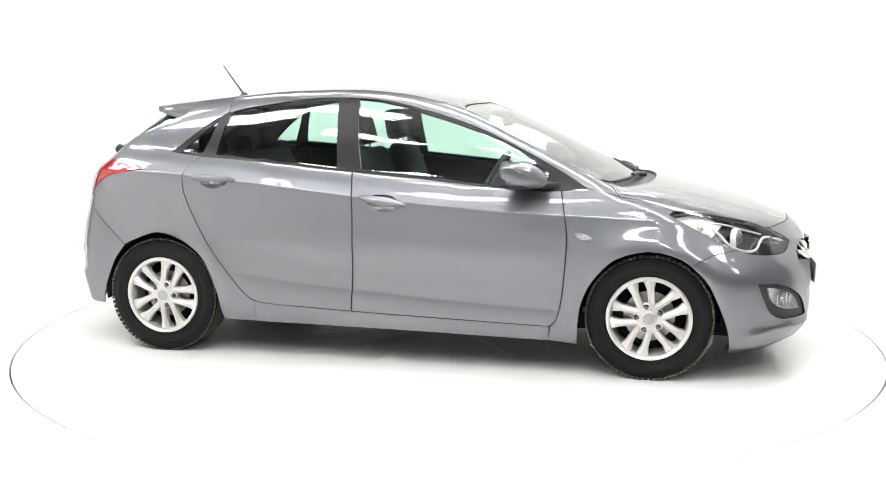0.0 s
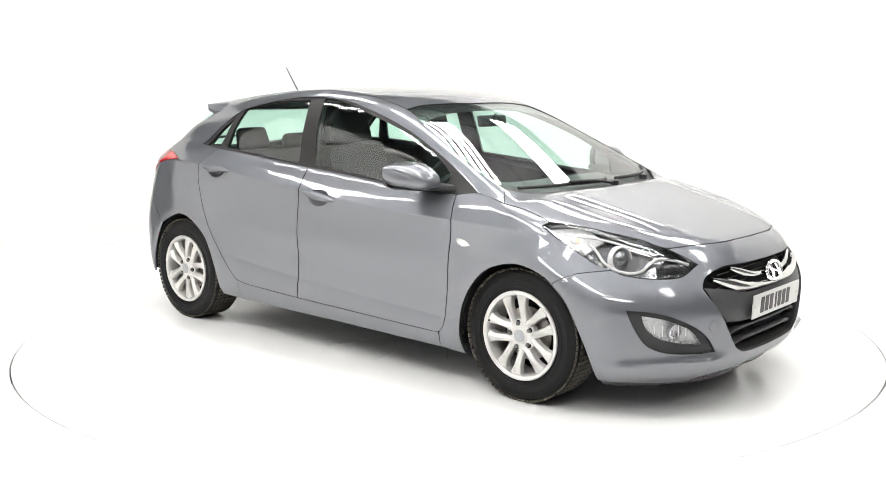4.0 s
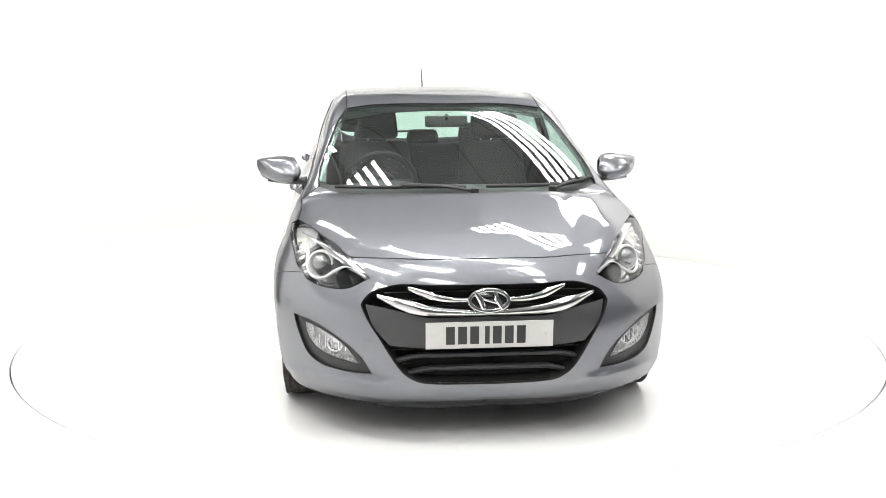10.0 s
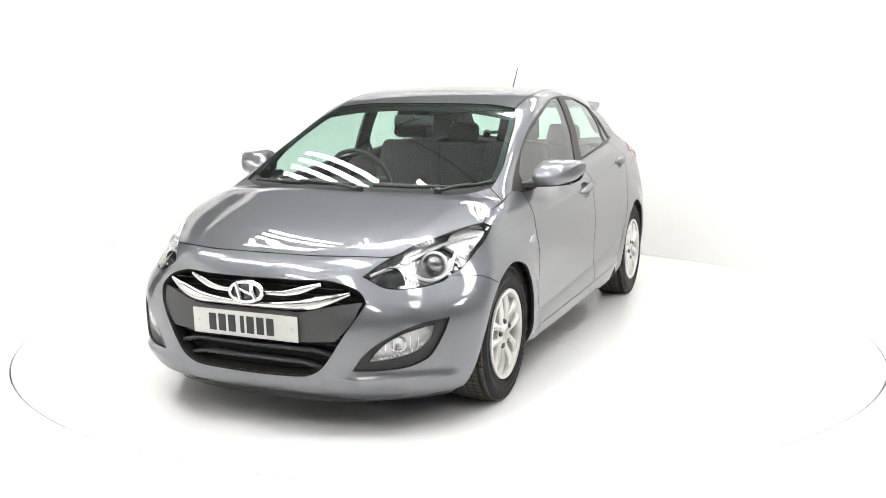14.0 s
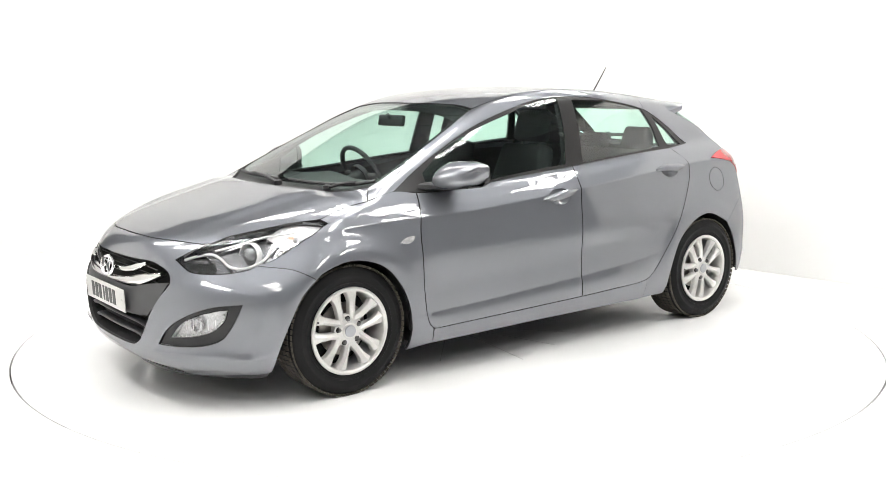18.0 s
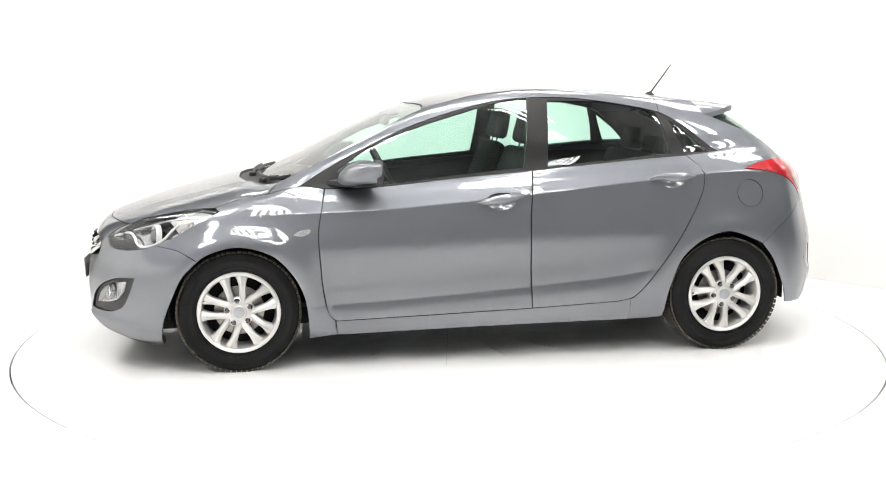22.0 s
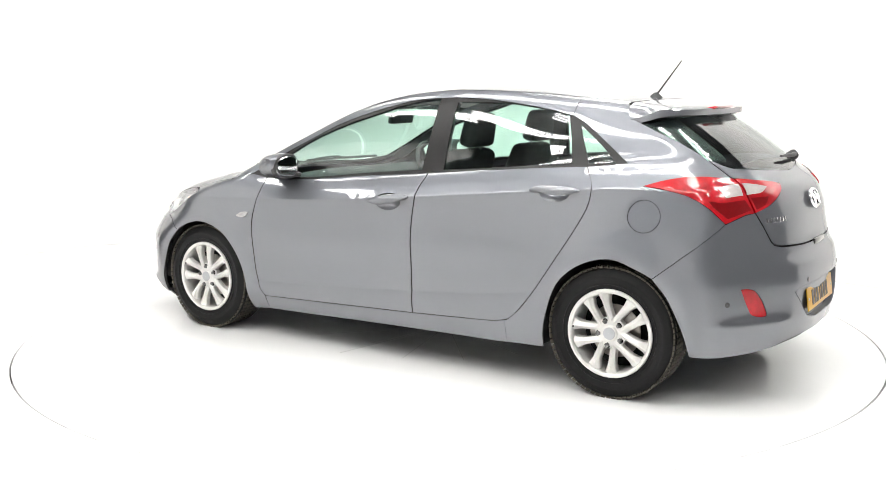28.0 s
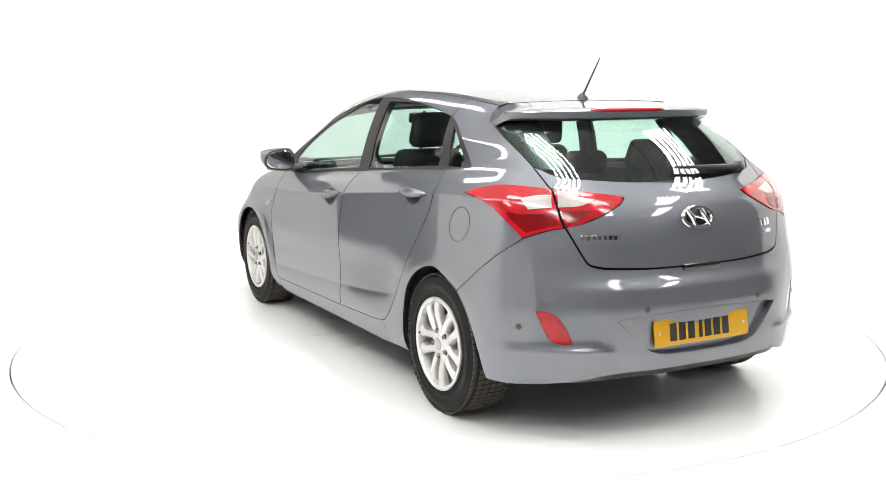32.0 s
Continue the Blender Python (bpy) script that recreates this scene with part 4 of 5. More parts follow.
mirrored("rib", lambda bm: [box(bm, (.004, .004, .05), Matrix.Translation(sunk(1.93 + .022 * k, .70 - .03 * k, .40, .03)), .001) for k in range(5)], WHITE_GUIDE, fogs, "")

# small lights along the fog lamp's outer and lower edge
EDGE = spline([p[:3] for p in FOG[:5]], .0205)
for p in EDGE[1:-1]:
    q = sunk(*(np.array(p) * .86 + np.array((1.985, .655, .405)) * .14), .019)
    mirrored("led", lambda bm: box(bm, (.009, .010, .009), facing(q, (.85, .5, 0)), .002), REFLECTOR, fogs)

# grille
MOUTH_HALF = [(*MOUTH[0], 1)] + MOUTH[1:-1] + [(*MOUTH[-1], 1)]
grille = tagged(new("grille"), "", "")
grille.parent = car
sheet("backing", [patch(MOUTH_HALF, FRONT_WAY, gap=.0, res=.03, lift=-.075, seam=(-1, 0, 0))], MATT_BLACK, grille, "", depth=-.06, both=True)
PANEL = [(2.14, 0, .535, 1), (2.15, .25, .540), (2.12, .37, .565), (2.068, .505, .590, 1), (2.10, .47, .50), (2.133, .405, .421, 1), (2.161, .251, .412), (2.17, 0, .410, 1)]
sheet("centre_panel", [patch(PANEL, FRONT_WAY, gap=.001, res=.03, lift=-.010, seam=(-1, 0, 0))], RAISED_BLACK, grille, "dark grey panel behind the number plate", both=True, depth=.05)


def mirror_pts(half):
    return [(p[0], -p[1], p[2]) for p in half[::-1] if p[1] > 1e-6] + list(half)


def swell(t, h_in, h_mid, h_out):
    """Half height along a bar: thin inside, widest two thirds out, tapering at its tip."""
    t = min(1., max(0., t))
    return h_in + (h_mid - h_in) * min(1, t / .7) ** 1.3 if t < .7 else h_mid + (h_out - h_mid) * ((t - .7) / .3) ** 1.6


def rail(name, P, height, depth, lift, mat, label):
    """A bar with a rounded front laid across the grille; height(y) is its half height."""
    bm = bmesh.new()
    rows = []
    for p in spline(P, .016):
        q = Vector(p)
        h = height(abs(q.y))
        d = Vector((1, .35 * q.y, .2)).normalized()
        up = Vector((-.2, 0, 1)).normalized()
        rows.append([bm.verts.new(q + d * (a * depth + lift) + up * (b * h)) for a, b in ((-1, -1), (-.35, -1), (-.08, -.72), (.04, -.25), (.04, .25), (-.08, .72), (-.35, 1), (-1, 1))])
    for r, s in zip(rows, rows[1:]):
        for k in range(7):
            bm.faces.new((r[k], s[k], s[k + 1], r[k + 1]))
    for r in (rows[0], rows[-1]):
        bm.faces.new(r)
    bmesh.ops.recalc_face_normals(bm, faces=bm.faces)
    return part(name, bm, mat, grille, label)


rail("chrome_bar", mirror_pts([(2.163, 0, .556), (2.160, .10, .557), (2.150, .25, .567), (2.122, .364, .591), (2.076, .450, .617)]), lambda y: swell(min(1, y / .45), .013, .026, .010), .03, -.002, DARK_CHROME, "polished chrome grille bar")
for s in (1, -1):
    rail("upper_chrome_bar", [(2.150, .060 * s, .607), (2.143, .157 * s, .609), (2.128, .235 * s, .624), (2.096, .325 * s, .652)], lambda y: swell((y - .06) / .265, .009, .017, .009), .02, -.002, DARK_CHROME, "slim chrome grille bar")
for z, yh in ((.382, .392), (.326, .345)):
    x0 = 2.150
    rail("slat", mirror_pts([(x0, 0, z), (x0 - .005, .20, z - .001), (x0 - .012, yh - .10, z - .004), (x0 - .025, yh - .04, z - .018), (x0 - .045, yh, z - .035)]), lambda y: .0115, .05, -.004, RAISED_BLACK, "dark grille slat")
for k in range(13):
    bm = bmesh.new()
    box(bm, (.004, .84, .004), pose(2.075, 0, .27 + .03 * k), 0)
    part("mesh_wire", bm, BLACK, grille, smooth=False)


def badge(parent_name, x, z, n, rx=.079, rz=.042):
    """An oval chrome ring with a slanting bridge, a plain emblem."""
    b = tagged(new(parent_name), "", "")
    b.parent = car
    m = facing(Vector((x, 0, z)), n)
    bm = bmesh.new()
    ring = [Vector((rx * math.cos(a), 0, rz * math.sin(a))) for a in np.linspace(0, 2 * math.pi, 41)]
    tube(bm, ring, .0095, 8, cap=False, flat=.8, up=(0, 1, 0))
    bmesh.ops.transform(bm, matrix=m, verts=bm.verts)
    part("ring", bm, CHROME, b, "oval chrome ring")
    for s in (-1, 1):
        bm = bmesh.new()
        tube(bm, [m @ Vector((s * .038 - .016, .001, -.034)), m @ Vector((s * .034, .005, 0)), m @ Vector((s * .038 + .016, .001, .034))], [.010, .012, .010], 8)
        part("stroke", bm, CHROME, b)
    bm = bmesh.new()
    tube(bm, [m @ Vector((-.034, .004, -.010)), m @ Vector((0, .005, .0)), m @ Vector((.034, .004, .010))], [.006, .007, .006], 8)
    part("stroke", bm, CHROME, b)
    bm = bmesh.new()
    lathe(bm, [(1, -.004), (.9, -.002), (.001, -.001)], 32)
    bmesh.ops.scale(bm, vec=(rx, 1, rz), verts=bm.verts)
    bmesh.ops.transform(bm, matrix=m, verts=bm.verts)
    part("field", bm, GLOSS_BLACK, b, "black field of the emblem")


badge("front_badge", 2.160, .606, (1, 0, .22))
badge("rear_badge", -2.020, .916, (-1, 0, .33))


def plate(name, m, mat, label, tall=.111):
    p = tagged(new(name), label)
    p.parent = car
    bm = bmesh.new()
    box(bm, (.52, .006, tall), None, .003)
    bmesh.ops.transform(bm, matrix=m, verts=bm.verts)
    part("board", bm, mat, p)
    x = -.178
    for k in range(7):
        w = .019 if k == 3 else .036
        bm = bmesh.new()
        box(bm, (w, .002, .074), m @ pose(x + w / 2, -.0035, 0))
        part("bar", bm, PLATE_DARK, p, smooth=False)
        x += w + (.024 if k == 2 else .013)
    for s in (-.232, .232):
        bm = bmesh.new()
        lathe(bm, [(.007, 0), (.006, -.002), (.001, -.003)], 12, m=m @ pose(s, -.003, .0))
        part("screw_cap", bm, PLATE_WHITE, p)


plate("front_plate", pose(2.178, 0, .470, 0, 0, 90) @ pose(0, 0, 0, 3, 0, 0), PLATE_WHITE, "white number plate with dark bars")
plate("rear_plate", pose(-2.072, 0, .450, 0, 0, -90) @ pose(0, 0, 0, -8, 0, 0), PLATE_YELLOW, "yellow number plate with dark bars")
NICHE = [(-2.05, .43, .522, 1), (-2.07, .34, .534), (-2.1, .1, .544), (-2.1, 0, .545, 1), (-2.09, 0, .363, 1), (-2.09, .2, .366), (-2.08, .29, .388)]
sheet("plate_niche", [patch(NICHE, (.8, -.6, 0), gap=-.001, res=.03, lift=-.028, seam=(1, 0, 0))], PAINT, car, "recess for the rear number plate", both=True, depth=-.03, dark_rim=False)

# tail lamps
TAIL_WAY = (.7, -.7, -.1)
OUTER = [(-1.442, .805, 1.012, 1), (-1.53, .776, 1.044), (-1.69, .705, 1.055), (-1.786, .590, 1.042, 1), (-1.860, .604, .962), (-1.892, .595, .890, 1), (-1.868, .641, .886), (-1.810, .737, .852, 1), (-1.755, .775, .912), (-1.65, .798, .973)]
INNER = [(-1.790, .584, 1.041, 1), (-1.86, .470, 1.030), (-1.928, .325, 1.010, 1), (-1.945, .350, .985), (-1.945, .425, .948), (-1.928, .510, .914), (-1.897, .586, .892, 1), (-1.864, .597, .962)]
for o in (OUTER, INNER):
    pair("lamp_backing", patch(o, TAIL_WAY, gap=-.008, res=.03, lift=-.020), MATT_BLACK, car, "", 0)
for nm, o in (("tail_lamp", OUTER), ("tailgate_lamp", INNER)):
    q = patch(o, TAIL_WAY, gap=.0012, res=.02, lift=.004)
    made = pair(nm, q, LAMP_RED, car, "red tail lamp with a pale reversing light", .012)
    c = (1.76, .70) if nm == "tail_lamp" else (1.87, .57)
    white = [(-1.752, .712, 1.000, 1), (-1.785, .645, 1.012), (-1.812, .602, 1.013, 1), (-1.845, .620, .970, 1), (-1.800, .706, .966, 1)] if nm == "tail_lamp" else [(-1.817, .578, 1.012, 1), (-1.868, .50, 1.004), (-1.900, .450, .996, 1), (-1.895, .515, .976), (-1.855, .598, .970, 1)]
    wq = patch(white, TAIL_WAY, gap=.001, res=.015, lift=.0055)
    for ob, k in zip(made, (wq, flip(wq))):
        sheet("reversing_insert" if nm == "tail_lamp" else "clear_insert", [k], LAMP_WHITE, ob, "pale clear insert", depth=.004)

    dq = patch([(-1.738, .775, .955, 1), (-1.780, .728, .945), (-1.855, .622, .952, 1), (-1.882, .604, .905, 1), (-1.812, .722, .872, 1), (-1.765, .768, .925)] if nm == "tail_lamp" else [(-1.873, .590, .960, 1), (-1.922, .480, .960, 1), (-1.920, .520, .925), (-1.898, .577, .905, 1)], TAIL_WAY, gap=.001, res=.015, lift=.0055)
    for ob, k in zip(made, (dq, flip(dq))):
        sheet("brake_lens", [k], DARK_RED, ob, "deep red brake lens", depth=.004)

# spoiler with the high brake light
sp = tagged(new("roof_spoiler"), "", "")
sp.parent = car
bm = bmesh.new()
STN = [(0, -1.264, 1.396, -1.555, 1.352), (.20, -1.262, 1.392, -1.55, 1.352), (.36, -1.256, 1.383, -1.538, 1.351), (.46, -1.250, 1.372, -1.515, 1.350), (.53, -1.252, 1.352, -1.480, 1.348), (.565, -1.265, 1.332, -1.44, 1.343), (.582, -1.278, 1.316, -1.41, 1.332)]
rows = []
for y, jx, jz, tx, tz in [(-s[0], *s[1:]) for s in STN[:0:-1]] + STN:
    jz = on_skin(jx, y, way=(0, 0, -1))[0].z - .0012
    e = abs(y) / .58
    t = .042 - .010 * e ** 3
    prof = [(jx, jz - .02), (jx - .002, jz), (jx + (tx - jx) * .35, jz + (tz - jz) * .30), (jx + (tx - jx) * .75, jz + (tz - jz) * .72), (tx + .012, tz + .002), (tx, tz - .004), (tx + .002, tz - t * .8), (tx + .02, tz - t), (tx + (jx - tx) * .5, tz - t - .012), (jx - .03, jz - .085 + .03 * e ** 2)]
    rows.append([bm.verts.new((x, y * (1 + .02 * (k in (3, 4))), z)) for k, (x, z) in enumerate(prof)])
for a, b in zip(rows, rows[1:]):
    for k in range(len(a) - 1):
        bm.faces.new((a[k], a[k + 1], b[k + 1], b[k]))
for r in (rows[0], rows[-1]):
    bm.faces.new(r)
bmesh.ops.recalc_face_normals(bm, faces=bm.faces)
part("blade", bm, PAINT, sp, "grey painted roof spoiler")
bm = bmesh.new()
pts = [(-1.546 + .008 * (y / .2) ** 2, y, 1.3525) for y in np.linspace(-.215, .215, 9)]
tube(bm, pts, [.005] + [.021] * 7 + [.005], 8, flat=.5)
part("high_brake_light", bm, LAMP_RED, sp, "long red brake light in the spoiler")
# mirrors
def mirror_cap(bm):
    rows, n = [], 28
    for t, w, h, cx in ((0, .55, .70, .680), (.04, .78, .88, .680), (.18, .97, 1, .677), (.42, 1, .98, .671), (.66, .95, .86, .661), (.84, .80, .68, .649), (.95, .56, .44, .640), (1, .28, .20, .635)):
        cz = 1.062 - .040 * h
        y = .835 + t * .205
        row = []
        for a in np.linspace(0, 2 * math.pi, n, endpoint=False):
            c, s = math.cos(a), math.sin(a)
            if c > 0:
                row.append((cx + .140 * w * c ** 1.05, y - .035 * c * c, cz + .068 * h * s - .030 * h * c * c))
            else:
                row.append((cx - .072 * w * abs(c) ** .4, y, cz + .068 * h * math.copysign(abs(s) ** .7, s)))
        rows.append([bm.verts.new(p) for p in row])
    for p, q in zip(rows, rows[1:]):
        for k in range(n):
            bm.faces.new((p[k], p[(k + 1) % n], q[(k + 1) % n], q[k]))
    bm.faces.new(rows[0][::-1])
    bm.faces.new(rows[-1])
    bmesh.ops.recalc_face_normals(bm, faces=bm.faces)


def mirror_foot(bm):
    rows = []
    for y, x0, x1, z0, z1 in ((.775, .62, .86, .945, .985), (.80, .62, .82, .948, .982), (.84, .62, .78, .948, .975), (.90, .61, .74, .950, .967), (.98, .61, .70, .960, .970)):
        c, w, h, zc = (x0 + x1) / 2, (x1 - x0) / 2, (z1 - z0) / 2, (z0 + z1) / 2
        rows.append([bm.verts.new((c + w * math.copysign(abs(math.cos(a)) ** .6, math.cos(a)), y, zc + h * math.copysign(abs(math.sin(a)) ** .6, math.sin(a)))) for a in np.linspace(0, 2 * math.pi, 16, endpoint=False)])
    for p, q in zip(rows, rows[1:]):
        for k in range(16):
            bm.faces.new((p[k], p[(k + 1) % 16], q[(k + 1) % 16], q[k]))
    bm.faces.new(rows[0][::-1])
    bm.faces.new(rows[-1])
    bmesh.ops.recalc_face_normals(bm, faces=bm.faces)


mirrors = mirrored("door_mirror", mirror_cap, PAINT, car, "grey door mirror on a black foot")
mirrored("foot", mirror_foot, BLACK, mirrors, "black plastic mirror foot")


def mirror_oval(bm, wide, high, x, thick):
    """A rounded, slightly tapering plate that closes the back of a mirror."""
    n = 36
    rings = []
    for k, d in ((1.0, 0.), (1.0, thick * .6), (.95, thick), (.45, thick)):
        ring = []
        for a in np.linspace(0, 2 * math.pi, n, endpoint=False):
            c, q = math.cos(a), math.sin(a)
            y = math.copysign(abs(c) ** .72, c)
            z = math.copysign(abs(q) ** .72, q) * (1 - .14 * y)
            ring.append(bm.verts.new((x - d, .930 + wide * k * y, 1.022 + high * k * z)))
        rings.append(ring)
    for p, q in zip(rings, rings[1:]):
        for i in range(n):
            bm.faces.new((p[i], p[(i + 1) % n], q[(i + 1) % n], q[i]))
    bm.faces.new(rings[-1])
    bmesh.ops.recalc_face_normals(bm, faces=bm.faces)


mirrored("surround", lambda bm: mirror_oval(bm, .097, .066, .622, .032), BLACK, mirrors, "black edge of the mirror glass")
mirrored("mirror_glass", lambda bm: mirror_oval(bm, .085, .054, .592, .004), MIRROR_GLASS, mirrors, "mirror glass", smooth=False)

# door handles
def handle(bm, x, z, slope):
    n = 17
    rows = []
    for i in range(n):
        t = i / (n - 1) * 2 - 1
        xx = x - .129 * t
        p, nn = on_skin(x=xx, z=z + slope * (x - xx))
        lift = .003 + .027 * (1 - t * t) ** .6
        h = .004 + .0175 * (1 - abs(t) ** 2.2) ** .8
        c = p + nn * lift
        up = (Vector((0, 0, 1)) - nn * nn.z).normalized()
        rows.append([bm.verts.new(c + up * (h * v) + nn * (.011 * w)) for v, w in ((-1, -1), (-1.05, -.2), (-.75, .6), (-.1, 1), (.12, 1), (.75, .35), (1.05, -.4), (1, -1))])
    for p, q in zip(rows, rows[1:]):
        for k in range(8):
            bm.faces.new((p[k], p[(k + 1) % 8], q[(k + 1) % 8], q[k]))
    bm.faces.new(rows[0][::-1])
    bm.faces.new(rows[-1])
    bmesh.ops.recalc_face_normals(bm, faces=bm.faces)


def bowl_mesh(bm, x):
    """A hollow pressed into the door behind the handle."""
    P, N, fs = patch(cup_outline(x), SIDE, gap=-.0005, res=.009)
    z = .863 if x > -.5 else .966
    r2 = np.clip(((P[:, 0] - x) / .083) ** 2 + ((P[:, 2] - z) / .051) ** 2, 0, 1)
    P = P - N * (.032 * (1 - r2) ** .9)[:, None]
    vs = [bm.verts.new(p) for p in P]
    for t in fs:
        bm.faces.new([vs[k] for k in t])


for x, z, sl in ((-.050, .872, .14), (-1.010, .966, .05)):
    hs = mirrored("door_handle", lambda bm: handle(bm, x, z, sl), PAINT, car, "grey painted door handle over a shiny hollow")
    mirrored("hollow", lambda bm: bowl_mesh(bm, x - .0), PAINT, hs, "")

# indicator repeaters on the fenders
REP = [(1.040, .88, .711, 1), (1.01, .88, .731), (.965, .88, .740), (.950, .88, .736, 1), (.965, .88, .714), (1.0, .88, .702)]
pair("indicator_repeater", patch(REP, SIDE, gap=.0, res=.012, lift=.006), REFLECTOR, car, "small pale indicator repeater", .008)
# aerial
bm = bmesh.new()
lathe(bm, [(.026, -.01), (.024, .006), (.016, .018), (.008, .028), (.001, .03)], 16, "z", m=pose(-1.185, 0, 1.396) @ Matrix.Diagonal((1.5, 1, 1, 1)))
an = part("aerial", bm, BLACK, car, "black roof aerial")
bm = bmesh.new()
tube(bm, [(-1.19, 0, 1.415), (-1.25, 0, 1.495), (-1.320, 0, 1.590)], [.0055, .0045, .003], 8)
part("rod", bm, BLACK, an)
# wipers
for pts, arm in (([(1.125, -.62, .972), (1.185, -.40, .972), (1.215, -.12, .974), (1.222, .02, .973)], [(1.250, .06, .955), (1.235, -.10, .978), (1.205, -.30, .984)]),
                 ([(1.215, .12, .975), (1.185, .38, .973), (1.12, .58, .977), (1.045, .68, .998)], [(1.19, .46, .955), (1.155, .54, .980), (1.11, .60, .988)])):
    bm = bmesh.new()
    tube(bm, spline(pts, .04), .009, 8)
    w = part("wiper", bm, BLACK, car, "black windscreen wiper")
    bm = bmesh.new()
    tube(bm, spline(arm, .03), .012, 8, flat=.7)
    lathe(bm, [(.022, -.01), (.022, .012), (.012, .018), (.001, .019)], 12, "z", m=Matrix.Translation(arm[0]))
    part("arm", bm, BLACK, w)
bm = bmesh.new()
tube(bm, [(-1.842, -.02, 1.112), (-1.848, -.15, 1.108), (-1.838, -.30, 1.103), (-1.815, -.42, 1.098)], [.006, .009, .012, .014], 8)
rwp = part("rear_wiper", bm, BLACK, car, "black rear wiper")
bm = bmesh.new()
lathe(bm, [(.030, -.02), (.028, .012), (.018, .026), (.001, .028)], 16, m=facing(Vector((-1.805, -.42, 1.092)), (-.8, -.3, .6)))
part("pivot", bm, BLACK, rwp)
# lettering on the tailgate as plain chrome bars
for k in range(7):
    y = .530 - k * .0215
    p, n = on_skin(x=-3, y=y, z=.853, way=(1, 0, 0))
    bm = bmesh.new()
    box(bm, (.014, .003, .022), facing(p, n), .001)
    part("chrome_letter_bar", bm, CHROME, car)
for k in range(3):
    p, n = on_skin(x=-3, y=-.405 - k * .030, z=.862, way=(1, 0, 0))
    bm = bmesh.new()
    box(bm, (.010 if k == 0 else .024, .003, .032), facing(p, n), .001)
    part("chrome_letter_bar", bm, CHROME, car)
p, n = on_skin(x=-3, y=-.450, z=.822, way=(1, 0, 0))
bm = bmesh.new()
box(bm, (.07, .003, .016), facing(p, n), .001)
part("model_plate", bm, SATIN, car)
# parking sensors, towing eye cover, tailgate notch
for y, z in ((.773, .496), (.305, .562), (-.305, .562), (-.773, .496)):
    p, n = on_skin(x=-3, y=y, z=z, way=(1, 0, 0))
    bm = bmesh.new()
    lathe(bm, [(.0125, -.003), (.0125, .001), (.010, .002), (.001, .002)], 16, m=facing(p, n))
    part("parking_sensor", bm, RAISED_BLACK, car)
p, n = on_skin(x=3, y=-.487, z=.416)
bm = bmesh.new()
lathe(bm, [(.030, -.002), (.0295, .0002), (.028, .0006), (.001, .0007)], 24, m=facing(p, n))
part("towing_cover", bm, PAINT, car, "round painted towing eye cover")
bm = bmesh.new()
box(bm, (.03, .20, .03), pose(-2.045, 0, .712), .01)
part("tailgate_grip", bm, GLOSS_BLACK, car)

# specks of dried water low on the windscreen
rng = random.Random(11)
bm = bmesh.new()
for k in range(260):
    x, y = 1.02 + rng.gauss(0, .055), -.47 + rng.gauss(0, .085)
    if k > 190:
        x, y = rng.uniform(.55, 1.08), rng.uniform(-.6, .1)
    if x > 1.12 or y < -.64:
        continue
    p, n = on_skin(x, y, way=(0, 0, -1))
    r = rng.uniform(.0007, .0019)
    m = facing(p - n * .003, n)
    ring = [bm.verts.new(m @ Vector((r * math.cos(a), 0, r * rng.uniform(.8, 1.3) * math.sin(a)))) for a in np.linspace(0, 2 * math.pi, 7, endpoint=False)]
    top = bm.verts.new(m @ Vector((0, r * .5, 0)))
    for i in range(7):
        bm.faces.new((ring[i], ring[(i + 1) % 7], top))
bmesh.ops.recalc_face_normals(bm, faces=bm.faces)
tagged(part("water_specks", bm, SPECK, ws, "pale dried water specks"), "pale dried water specks", "", kind="stuff")


# ---- inside ----
def cushion(name, size, m, parent, label="", bevel=.05, mat=None, taper=None):
    bm = bmesh.new()
    box(bm, size, m, min(bevel, min(size) * .45), 3, taper)
    return part(name, bm, mat or FABRIC, parent, label)


def seat(x, y, name="front_seat", rest=.56):
    s = tagged(new(name), "dark fabric front seat with a headrest")
    s.parent = car
    cushion("seat_base", (.50, .50, .16), pose(x, y, .47, 0, -6, 0), s)
    cushion("backrest", (.13, .50, .62), pose(x - .30, y, .82, 0, -18, 0), s, taper=(.8, .78))
    for k in (-.06, .06):
        bm = bmesh.new()
        tube(bm, [(x - .395, y + k, 1.09), (x - .42, y + k, 1.19)], .006, 8)
        part("headrest_post", bm, SATIN, s)
    cushion("headrest", (.10, .27, .19), pose(x - .43, y, 1.225, 0, -12, 0), s, "dark headrest", taper=(.9, .85))
    cushion("seat_rail", (.50, .40, .16), pose(x, y, .33), s, bevel=.02, mat=TRIM)


seat(.12, .36)
seat(.12, -.36)
rear = tagged(new("rear_bench"), "dark fabric rear bench with headrests")
rear.parent = car
cushion("seat_base", (.50, 1.24, .18), pose(-.80, 0, .48, 0, -6, 0), rear)
cushion("backrest", (.14, 1.22, .56), pose(-1.10, 0, .78, 0, -20, 0), rear)
for y in (-.38, .38, 0):
    cushion("headrest", (.085, .25, .145 if y else .10), pose(-1.225, y, 1.125 if y else 1.10, 0, -14, 0), rear, "", taper=(.9, .85))
    for k in (-.05, .05):
        bm = bmesh.new()
        tube(bm, [(-1.20, y + k, 1.02), (-1.22, y + k, 1.10)], .005, 8)
        part("headrest_post", bm, SATIN, rear)
dash = tagged(new("dashboard"), "dark grey dashboard")
dash.parent = car
bm = bmesh.new()
rows = []
